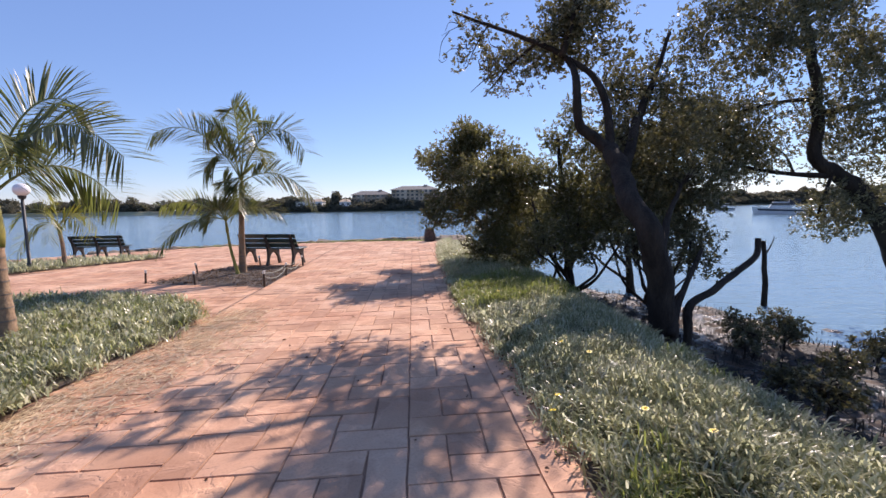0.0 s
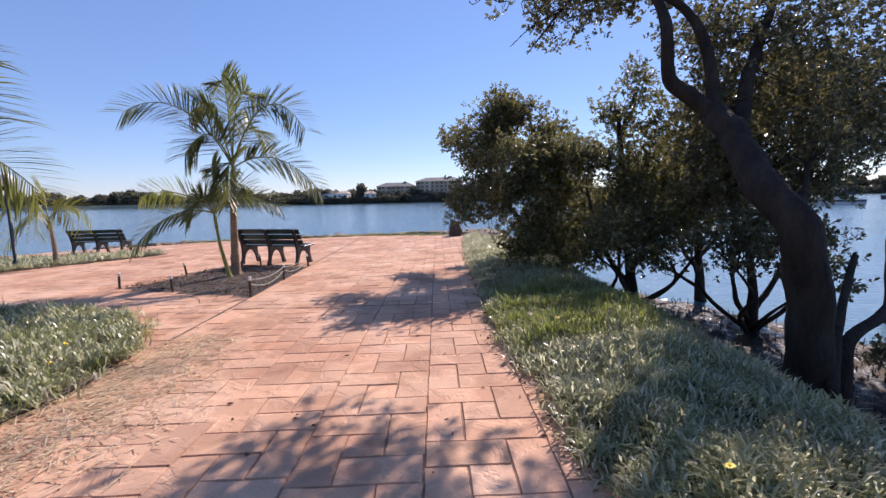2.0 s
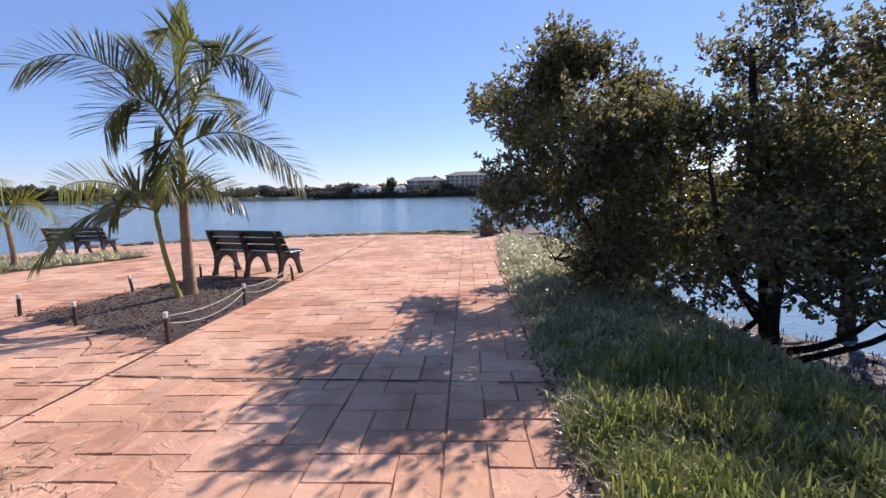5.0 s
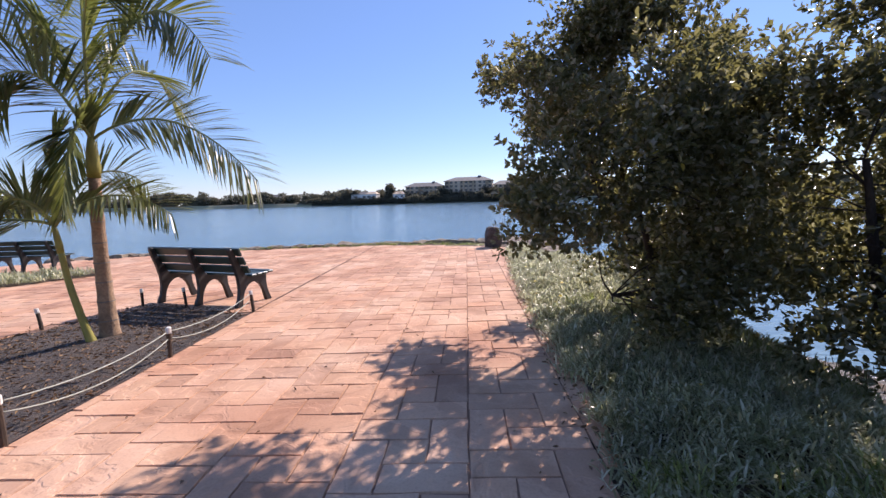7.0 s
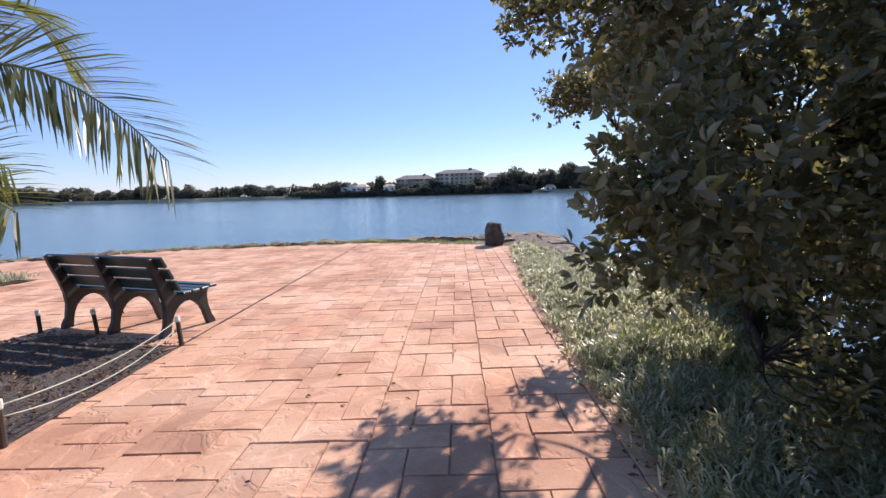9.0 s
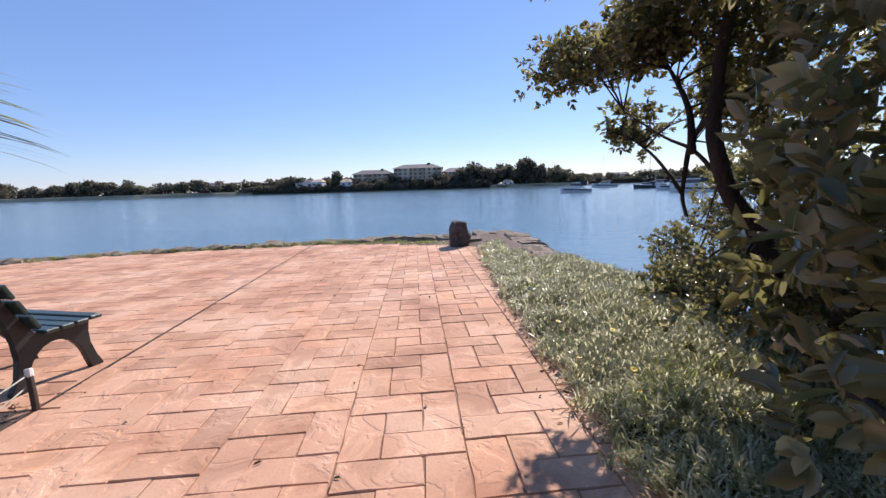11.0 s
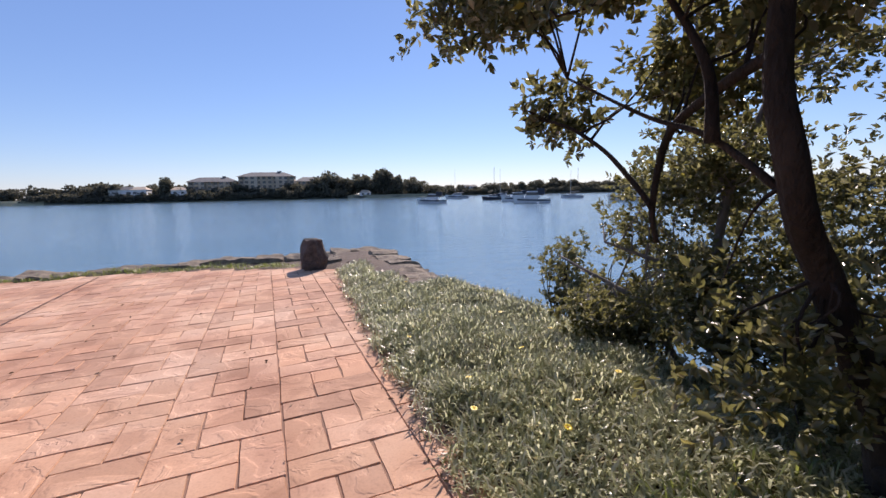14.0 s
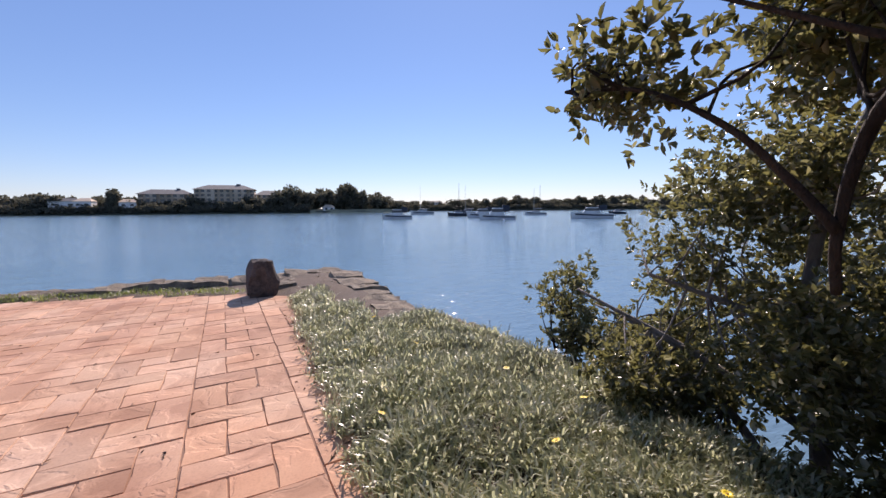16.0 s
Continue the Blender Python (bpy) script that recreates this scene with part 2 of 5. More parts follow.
ROOF_TILE = surface("grey_roof_tiles", (0.10, 0.10, 0.098), (0.17, 0.165, 0.155), 0.4, 0.8, 5, 0.3)
WHITE_WALL = surface("white_house_wall", (0.62, 0.6, 0.56), (0.78, 0.77, 0.74), 0.2, 0.8, 4, 0.1)
WINDOW_GLASS = surface("dark_window_glass", (0.03, 0.04, 0.05), (0.06, 0.075, 0.09), 0.3, 0.12, 3, 0.02)
HULL_WHITE = surface("white_gelcoat", (0.52, 0.52, 0.51), (0.66, 0.66, 0.65), 0.6, 0.3, 6, 0.05)
HULL_DARK = surface("navy_gelcoat", (0.015, 0.018, 0.03), (0.03, 0.035, 0.05), 0.6, 0.3, 6, 0.05)
BOAT_CANVAS = surface("dark_boat_canvas", (0.02, 0.024, 0.035), (0.045, 0.05, 0.065), 2, 0.8, 20, 0.2)
ALLOY = surface("mast_alloy", (0.4, 0.4, 0.4), (0.55, 0.55, 0.55), 2, 0.4, 30, 0.1, metal=0.8)

# ---- shapes ----
RNG = np.random.default_rng(7)


def level(x, y):
    """Height of the paved ground, which falls gently to the west."""
    return 0.06 + 0.02 * x - 0.005 * y


def table(knots):
    ys, xs = zip(*knots)
    return lambda y: np.interp(y, ys, xs)


# Edge of the paving, top of the bank and edge of the mud, as x for each y.
edge_x = table(((-8, 1.9), (0.0, 1.36), (1.5, 1.17), (2.45, 1.07), (3.8, 0.90), (5.5, 0.63), (7.5, 0.50), (9.0, 0.45), (10.4, 0.31), (13.5, 0.15), (17.4, 0.16), (18.4, -0.3)))
bank_x = table(((-8, 2.9), (1.0, 2.55), (4.0, 2.35), (6.0, 2.3), (8.0, 2.1), (12.0, 1.95), (14.4, 1.8), (15.4, 1.50), (16.2, 1.42), (20.0, 1.3)))
shore_x = table(((-8, 8.5), (5.0, 7.6), (8.5, 7.0), (10.0, 5.4), (12.0, 4.3), (13.5, 3.2), (15.0, 1.7), (20.0, 1.4)))
wall_y = table(((-60, 8.0), (-22, 14.0), (-15.0, 17.9), (-10.6, 19.75), (-6.5, 20.2), (-3.2, 20.45), (-0.6, 20.15), (1.3, 19.9)))
pave_y = table(((-60, 7.0), (-22, 13.0), (-14.5, 17.5), (-10.6, 19.3), (-7.0, 19.65), (-4.3, 19.7), (-2.3, 19.2), (-0.5, 18.4), (0.2, 17.6), (1.4, 17.0)))


def mesh_of(name, verts, faces, material, smooth=False):
    me = bpy.data.meshes.new(name)
    me.from_pydata([tuple(v) for v in verts], [], [tuple(f) for f in faces])
    me.materials.append(material)
    if smooth:
        me.polygons.foreach_set("use_smooth", [True] * len(me.polygons))
    me.update()
    return me


def put(name, me, parent=None, label="", kind=""):
    ob = new(name, me)
    ob.parent = parent
    return tagged(ob, label, kind=kind)


def part(name, bm, material, parent, label="", smooth=False):
    me = bpy.data.meshes.new(name)
    bm.to_mesh(me)
    bm.free()
    me.materials.append(material)
    if smooth:
        me.polygons.foreach_set("use_smooth", [True] * len(me.polygons))
    return put(name, me, parent, label)


def thing(name, label, category, at=(0, 0, 0), turn=0.0, group="", kind=""):
    ob = new(name)
    ob.empty_display_size = 0.1
    ob.matrix_basis = pose(*at, 0, 0, turn)
    return tagged(ob, label, category, group, kind)


def block(size, at=(0, 0, 0), bevel=0.0, turn=None, seg=1):
    bm = bmesh.new()
    bmesh.ops.create_cube(bm, size=1, matrix=Matrix.Diagonal((*size, 1)))
    if bevel:
        bmesh.ops.bevel(bm, geom=bm.edges[:], offset=bevel, segments=seg, affect="EDGES", profile=0.6)
    bmesh.ops.transform(bm, matrix=Matrix.Translation(at) @ (turn or Matrix()), verts=bm.verts)
    return bm


def tube(points, radii, sides=8, caps=True):
    """Vertices and faces of a tapered tube through the points."""
    pts = [Vector(p) for p in points]
    verts, faces, side = [], [], Vector((1, 0.2, 0.1)).normalized()
    for i, p in enumerate(pts):
        along = (pts[min(i + 1, len(pts) - 1)] - pts[max(i - 1, 0)]).normalized()
        side = (side - along * side.dot(along)).normalized()
        up = along.cross(side)
        for k in range(sides):
            a = 2 * math.pi * k / sides
            verts.append(p + (side * math.cos(a) + up * math.sin(a)) * radii[i])
    for i in range(len(pts) - 1):
        for k in range(sides):
            a, b = i * sides + k, i * sides + (k + 1) % sides
            faces.append((a, b, b + sides, a + sides))
    if caps:
        faces.append(tuple(range(sides - 1, -1, -1)))
        faces.append(tuple(range((len(pts) - 1) * sides, len(pts) * sides)))
    return verts, faces


def spline(points, steps=5):
    """A smooth line through the points (Catmull-Rom)."""
    p = [Vector(q) for q in points]
    p = [p[0] * 2 - p[1]] + p + [p[-1] * 2 - p[-2]]
    out = []
    for i in range(1, len(p) - 2):
        for k in range(steps):
            t = k / steps
            out.append(0.5 * (2 * p[i] + (p[i + 1] - p[i - 1]) * t + (2 * p[i - 1] - 5 * p[i] + 4 * p[i + 1] - p[i + 2]) * t * t + (3 * p[i] - p[i - 1] - 3 * p[i + 1] + p[i + 2]) * t ** 3))
    return out + [p[-2]]


def limb_mesh(name, points, r0, r1, material, steps=5, sides=9, knots=0.12, flare=0.0):
    line = spline(points, steps)
    n = len(line)
    radii = []
    for i in range(n):
        s = i / (n - 1)
        r = r0 + (r1 - r0) * s + flare * math.exp(-s * 9)
        radii.append(r * (1 + knots * noise.noise(Vector(line[i]) * 4.0)))
    wob = [q + Vector(noise.noise_vector(Vector(q) * 3.0)) * r0 * 0.25 * min(1, i) for i, q in enumerate(line)]
    v, f = tube(wob, radii, sides)
    return mesh_of(name, v, f, material, True)


def raw_mesh(name, verts, loops, starts, totals, material):
    me = bpy.data.meshes.new(name)
    me.vertices.add(len(verts))
    me.vertices.foreach_set("co", np.ascontiguousarray(verts, dtype=np.float32).ravel())
    me.loops.add(len(loops))
    me.loops.foreach_set("vertex_index", np.ascontiguousarray(loops, dtype=np.int32))
    me.polygons.add(len(starts))
    me.polygons.foreach_set("loop_start", np.ascontiguousarray(starts, dtype=np.int32))
    me.materials.append(material)
    me.update(calc_edges=True)
    return me


def unit(a):
    return a / np.maximum(np.linalg.norm(a, axis=1, keepdims=True), 1e-9)


def leaf_mesh(name, pos, along, length, width, material, fine=True, cup=0.25):
    """Many leaves in one mesh: a pointed oval each, folded a little along its rib."""
    n = len(pos)
    along = unit(along)
    rnd = unit(RNG.normal(size=(n, 3)) + np.array([0, 0, 0.9]))
    side = unit(np.cross(along, rnd))
    up = np.cross(side, along)
    L, W = length[:, None], width[:, None]
    droop = up * L * -0.12
    if fine:
        base, tip = pos, pos + along * L + droop
        l1, r1 = pos + along * L * 0.35 - side * W * 0.5 + up * W * cup, pos + along * L * 0.35 + side * W * 0.5 + up * W * cup
        l2, r2 = pos + along * L * 0.72 - side * W * 0.42 + up * W * cup + droop * 0.4, pos + along * L * 0.72 + side * W * 0.42 + up * W * cup + droop * 0.4
        verts = np.stack([base, l1, l2, tip, r2, r1], 1).reshape(-1, 3)
        one = np.array([0, 3, 2, 1, 0, 5, 4, 3])
        k, per, faces = 6, 8, 2
    else:
        tip = pos + along * L + droop
        l1, r1 = pos + along * L * 0.5 - side * W * 0.5 + up * W * cup, pos + along * L * 0.5 + side * W * 0.5 + up * W * cup
        verts = np.stack([pos, l1, tip, r1], 1).reshape(-1, 3)
        one = np.array([0, 2, 1, 0, 3, 2])
        k, per, faces = 4, 6, 2
    loops = (np.arange(n)[:, None] * k + one[None]).ravel()
    size = per // faces
    starts = np.arange(n * faces) * size
    return raw_mesh(name, verts, loops, starts, None, material)


def crown_points(lobes, per_clump, spread, outward=0.8, hollow=0.45):
    """Leaf places and directions in clumps that fill uneven lobes: (centre, radii, clumps)."""
    pos, way, cores = [], [], []
    tufts = []
    for centre, radii, clumps in lobes:
        knots = 6 + len(tufts) % 2
        for k in range(knots):
            d = unit(RNG.normal(size=(1, 3)))[0]
            q = np.array(centre) + d * np.array(radii) * RNG.uniform(0.38, 0.78)
            tufts.append((tuple(q), tuple(np.array(radii) * RNG.uniform(0.28, 0.5)), max(3, round(clumps / knots))))
    for centre, radii, clumps in tufts:
        d = unit(RNG.normal(size=(clumps, 3)))
        r = hollow + (1 - hollow) * RNG.random((clumps, 1)) ** 0.6
        r = r * (1 + 0.22 * np.sin(d[:, :1] * 5 + centre[0]) * np.cos(d[:, 2:] * 4 + centre[1]))
        c = np.array(centre) + d * r * np.array(radii)
        cores.append(c)
        # Each clump is a handful of shoots; each shoot ends in a rosette of leaves.
        n = RNG.integers(max(1, int(per_clump * 0.06)), max(2, int(per_clump * 0.2)), clumps)
        cc, dd = np.repeat(c, n, 0), np.repeat(d, n, 0)
        tip = cc + np.clip(RNG.normal(size=cc.shape), -1.5, 1.5) * spread
        axis = unit(dd * outward + unit(tip - cc + 1e-6) * 0.5 + np.array([0, 0, 0.45]) + RNG.normal(size=cc.shape) * 0.35)
        m = RNG.integers(5, 11, len(tip))
        tips, axes = np.repeat(tip, m, 0), np.repeat(axis, m, 0)
        ring = unit(np.cross(axes, RNG.normal(size=axes.shape)))
        back = RNG.random((len(tips), 1))
        pos.append(tips - axes * back * spread * 0.55)
        way.append(ring * (0.55 + 0.6 * back) + axes * (0.95 - 0.6 * back) + RNG.normal(size=tips.shape) * 0.14)
    return np.concatenate(pos), np.concatenate(way), np.concatenate(cores)


def twig_mesh(name, cores, sources, count, material, r=0.0048):
    """Thin twigs from the limbs' ends out to leaf clumps."""
    verts, faces = [], []
    src = np.array(sources)
    pick = RNG.permutation(len(cores))[:count]
    for i in pick:
        c = cores[i]
        s = src[np.argmin(np.linalg.norm(src - c, axis=1) + RNG.random(len(src)) * 0.4)]
        if np.linalg.norm(s - c) > 0.65:
            continue
        m = (s + c) / 2 + RNG.normal(size=3) * 0.07
        line = spline([s, m, c], 3)
        v, f = tube(line, [r * 1.9, r * 1.6, r * 1.4, r * 1.2, r, r * 0.8, r * 0.5][:len(line)], 4, False)
        k = len(verts)
        verts += v
        faces += [tuple(a + k for a in q) for q in f]
    return mesh_of(name, verts, faces, material, True)


def tree(name, label, at, trunk, limbs, lobes, leaf, clump, spread, twigs, bark, leaves, fine=True, hollow=0.45, flare=0.06, wide=0.47, bounds=None):
    """trunk: (points, thick, thin); limbs: the same, each; lobes: see crown_points. All in the world's places, less at."""
    ob = thing(name, label, "tree", at)
    o = np.array(at)
    rel = lambda pts: [tuple(np.array(p) - o) for p in pts]
    put("trunk", limb_mesh("trunk", rel(trunk[0]), trunk[1], trunk[2], bark, flare=flare), ob)
    sources = [np.array(p) - o for p in trunk[0][1:]]
    for pts, a, b in limbs:
        put("limb", limb_mesh("limb", rel(pts), a, b, bark, sides=7), ob)
        sources += [np.array(p) for p in spline(rel(pts), 4)[2:]]
    local = [(tuple(np.array(c) - o), r, n) for c, r, n in lobes]
    pos, way, cores = crown_points(local, clump, spread, hollow=hollow)
    if bounds:
        ok = bounds(*(pos + o).T)
        pos, way, cores = pos[ok], way[ok], cores[bounds(*(cores + o).T)]
    n = len(pos)
    size = leaf * (0.6 + 0.7 * RNG.random(n))
    put("crown", leaf_mesh("crown", pos, way, size, size * wide, leaves, fine), ob)
    put("branchlet", twig_mesh("branchlet", cores, sources, twigs, bark), ob, kind="stuff")
    return ob


def blade_mesh(name, root, heading, length, width, lift, material):
    """Strap leaves and grass: each rises from its root and arches over."""
    n = len(root)
    h = np.stack([np.cos(heading), np.sin(heading), np.zeros(n)], 1)
    s = np.stack([-np.sin(heading), np.cos(heading), np.zeros(n)], 1) * width[:, None] * 0.5
    up = np.array([0, 0, 1.0])
    L = length[:, None]
    mid = root + h * L * np.cos(lift)[:, None] * 0.5 + up * L * np.sin(lift)[:, None] * 0.62
    tip = root + h * L * np.cos(lift)[:, None] * 1.0 + up * L * np.sin(lift)[:, None] * 0.78
    verts = np.stack([root - s * 0.6, root + s * 0.6, mid + s, mid - s, tip], 1).reshape(-1, 3)
    one = np.array([0, 1, 2, 3, 3, 2, 4])
    loops = (np.arange(n)[:, None] * 5 + one[None]).ravel()
    starts = (np.arange(n)[:, None] * 7 + np.array([0, 4])[None]).ravel()
    return raw_mesh(name, verts, loops, starts, None, material)


def inside(poly, x, y):
    c = np.zeros(np.shape(x), bool)
    for (x0, y0), (x1, y1) in zip(poly, poly[1:] + poly[:1]):
        c ^= ((y0 > y) != (y1 > y)) & (x < (x1 - x0) * (y - y0) / ((y1 - y0) or 1e-9) + x0)
    return c

# ---- ground, mud, water, paving ----
LEFT_BED = [(-2.73, -6.0), (-2.73, 2.25), (-2.85, 2.82), (-2.90, 3.49), (-2.80, 4.22), (-2.95, 4.9), (-3.2, 5.4), (-4.1, 6.35), (-5.1, 6.75), (-5.8, 6.9), (-7.4, 6.8), (-10.5, 6.2), (-10.5, -6.0)]
FAR_BED = [(-13.6, 8.9), (-12.6, 10.1), (-11.8, 11.2), (-10.6, 13.1), (-9.75, 14.4), (-9.9, 14.75), (-10.6, 14.7), (-12.0, 14.25), (-15.0, 13.5), (-19.5, 12.4), (-19.5, 8.9)]
PALM_BED = [(-3.12, 7.52), (-3.29, 9.07), (-3.48, 10.82), (-4.4, 11.0), (-5.55, 11.25), (-5.9, 10.0), (-6.25, 8.5), (-4.8, 8.08)]
JOINT_X = lambda y: -2.98 - 0.105 * (y - 6.0)


def verge_top(x, y):
    """Height of the planted strip between the paving and the bank."""
    e, b = edge_x(y), bank_x(y)
    s = np.clip((x - e) / np.maximum(b - e, 0.1), 0, 1.3)
    return level(x, y) + 0.015 + 0.10 * np.sin(np.minimum(s, 1) * 2.6)


def land(x, y):
    """Height of the bare land: bank, mud flat and river bed included."""
    dry = level(x, y) - 0.045
    b, w = bank_x(y), shore_x(y)
    d = x - b
    top = np.where(x > edge_x(y), verge_top(np.minimum(x, b), y) - 0.02, dry)
    k = np.clip(d / 0.55, 0, 1)
    k = k * k * (3 - 2 * k)
    wet = np.clip(d / np.maximum(w - b, 0.3), 0, 1)
    bumps = (0.05 + 0.07 * wet * np.clip(9.5 - y, 0, 1)) * np.sin(x * 2.3 + y * 1.1 + 1.4 * np.sin(y * 0.9)) * np.sin(y * 1.9 - x * 0.7 + 1.2 * np.sin(x * 1.3)) + 0.03 * np.sin(x * 6.3 + 2 * np.sin(y * 2.2)) * np.sin(y * 5.1 + 1.5 * np.sin(x * 3.1))
    flat = -0.70 - 0.30 * np.clip(d / np.maximum(w - b, 0.3), 0, 1) - 0.22 * np.clip(x - w, 0, 4) + bumps
    z = top * (1 - k) + flat * k
    out = np.clip((y - wall_y(x)) / 0.25, 0, 1)
    return z * (1 - out) - 2.2 * out


def grid_mesh(name, xs, ys, height, material, keep=None):
    X, Y = np.meshgrid(xs, ys)
    Z = height(X, Y)
    nx, ny = len(xs), len(ys)
    v = np.stack([X, Y, Z], 2).reshape(-1, 3)
    i, j = np.meshgrid(np.arange(nx - 1), np.arange(ny - 1))
    a = (j * nx + i).ravel()
    if keep is not None:
        cx, cy = (X[:-1, :-1] + X[1:, 1:]) / 2, (Y[:-1, :-1] + Y[1:, 1:]) / 2
        a = a[keep(cx, cy).ravel()]
    q = np.stack([a, a + 1, a + nx + 1, a + nx], 1).ravel()
    me = raw_mesh(name, v, q, np.arange(len(a)) * 4, None, material)
    me.polygons.foreach_set("use_smooth", [True] * len(a))
    return me


XS = np.concatenate([np.linspace(-400, -24, 20), np.linspace(-23, -1, 45), np.linspace(-0.8, 9.5, 70), np.linspace(10, 14, 8)])
YS = np.concatenate([np.linspace(-400, -10, 20), np.linspace(-9, 21.2, 190)])
ground = put("ground", grid_mesh("ground", XS, YS, land, EARTH), None, "bare brown earth under the foreshore", "structure")
mud = put("mud_flat", grid_mesh("mud_flat", np.linspace(1.6, 12, 150), np.linspace(-8, 15.2, 240), lambda x, y: land(x, y) + 0.006 + 0.02 * np.sin(x * 13 + 3 * np.sin(y * 5)) * np.sin(y * 11), MUD, lambda x, y: (x > bank_x(y) + 0.3)), None, "dark wet mangrove mud with shallow pools", "structure")
tagged(ground, category="ground")
tagged(mud, category="mud")
water_bm = bmesh.new()
bmesh.ops.create_grid(water_bm, x_segments=1, y_segments=1, size=2400)
bmesh.ops.translate(water_bm, vec=(0, 0, -1.0), verts=water_bm.verts)
water = tagged(part("water", water_bm, WATER, None), "rippled blue estuary water under a clear sky", "water", kind="structure")

# Slab under the paving, with the joints' dark colour.
slab_x, slab_y = np.linspace(-24, 1.9, 105), np.linspace(-8, 19.8, 180)
slab_keep = lambda x, y: (x < edge_x(y)) & (y < pave_y(x)) & ~inside(PALM_BED, x, y)
pavement = tagged(put("pavement", grid_mesh("pavement", slab_x, slab_y, lambda x, y: level(x, y) - 0.009, JOINT, slab_keep)), "salmon stamped-concrete paving laid in a pinwheel slate pattern", "paving", kind="structure")


def bed_mesh(name, poly, rise, material, margin=0.0, step=0.12):
    xs = np.arange(min(p[0] for p in poly), max(p[0] for p in poly), step)
    ys = np.arange(min(p[1] for p in poly), max(p[1] for p in poly), step)
    h = lambda x, y: level(x, y) + rise + 0.02 * np.sin(x * 5.1 + y * 2) * np.sin(y * 4.3)
    return grid_mesh(name, xs, ys, h, material, lambda x, y: inside(poly, x, y))


def fan_mesh(name, poly, rise, material, rings=7):
    """A low mound that keeps a clean edge."""
    c = np.mean(poly, axis=0)
    verts, faces, n = [], [], len(poly)
    dense = [tuple(np.array(poly[i]) + (np.array(poly[(i + 1) % n]) - np.array(poly[i])) * k / 8) for i in range(n) for k in range(8)]
    m = len(dense)
    for r in range(rings):
        s = 1 - r / rings
        for p in dense:
            x, y = c + (np.array(p) - c) * s
            verts.append((x, y, level(x, y) - 0.012 + rise * (1 - s ** 3) + (0.018 * noise.noise(Vector((x * 4, y * 4, 0))) if r else 0)))
    verts.append((c[0], c[1], level(*c) + rise))
    for r in range(rings - 1):
        for k in range(m):
            faces.append((r * m + k, r * m + (k + 1) % m, (r + 1) * m + (k + 1) % m, (r + 1) * m + k))
    faces += [((rings - 1) * m + k, (rings - 1) * m + (k + 1) % m, rings * m) for k in range(m)]
    return mesh_of(name, verts, faces, material, True)


palm_bed = tagged(put("garden_bed", fan_mesh("garden_bed", PALM_BED, 0.03, SOIL)), "dark mulched palm bed cut into the paving", "garden bed", kind="structure")
left_bed = tagged(put("garden_bed", bed_mesh("garden_bed", LEFT_BED, 0.02, EARTH)), "earth bed under silvery groundcover", "garden bed", kind="structure")
far_bed = tagged(put("garden_bed", bed_mesh("garden_bed", FAR_BED, 0.02, EARTH)), "earth bed in front of the far bench", "garden bed", kind="structure")

# Mulch chips lie loose on the palm bed.
n = 2600
cx, cy = RNG.uniform(-6.3, -3.1, n * 2), RNG.uniform(7.5, 11.3, n * 2)
ok = inside(PALM_BED, cx, cy)
cx, cy = cx[ok], cy[ok]
chips = leaf_mesh("mulch_chips", np.stack([cx, cy, level(cx, cy) + 0.02 + 0.02 * RNG.random(len(cx))], 1), RNG.normal(size=(len(cx), 3)) * np.array([1, 1, 0.25]), RNG.uniform(0.02, 0.07, len(cx)), RNG.uniform(0.008, 0.02, len(cx)), FALLEN, False)
tagged(put("mulch_chips", chips), "loose bark chips on the palm bed", "mulch", kind="stuff")

# Seawall of rough sandstone along the water.
seawall = thing("seawall", "weathered sandstone block seawall along the water", "seawall", kind="structure")


def stone_mesh(size, seed, lumps=0.10, cuts=3):
    bm = bmesh.new()
    bmesh.ops.create_cube(bm, size=1)
    bmesh.ops.subdivide_edges(bm, edges=bm.edges[:], cuts=cuts, use_grid_fill=True)
    for v in bm.verts:
        rounded = v.co.normalized() * 0.62
        v.co = v.co.lerp(rounded, 0.22)
        v.co += Vector(noise.noise_vector(v.co * 2.3 + Vector((seed * 7.1, seed, 0)))) * lumps
        v.co = Vector((v.co.x * size[0], v.co.y * size[1], v.co.z * size[2]))
    return bm


stones = []
for k in range(6):
    bm = stone_mesh((0.62, 0.5, 0.42), k + 1, 0.17, 3)
    me = bpy.data.meshes.new("stone")
    bm.to_mesh(me)
    bm.free()
    me.materials.append(SANDSTONE)
    stones.append(me)
rnd = random.Random(3)
line = [(x, float(wall_y(x)) - 0.05) for x in np.arange(-15, 1.2, 0.55)] + [(float(bank_x(y)) - 0.1, y) for y in np.arange(19.6, 14.6, -0.5)]
for i, (x, y) in enumerate(line):
    for row in range(3):
        ob = put("stone", stones[rnd.randrange(6)], seawall)
        corner = x > 0.2 and y > 17.5
        top = -0.16 if not corner else -0.10
        ob.matrix_basis = pose(x + rnd.uniform(-0.06, 0.06), y + rnd.uniform(-0.06, 0.06) - 0.0, level(x, y) + top - row * 0.36 + rnd.uniform(-0.03, 0.03), rnd.uniform(-6, 6), rnd.uniform(-6, 6), rnd.uniform(-15, 15))
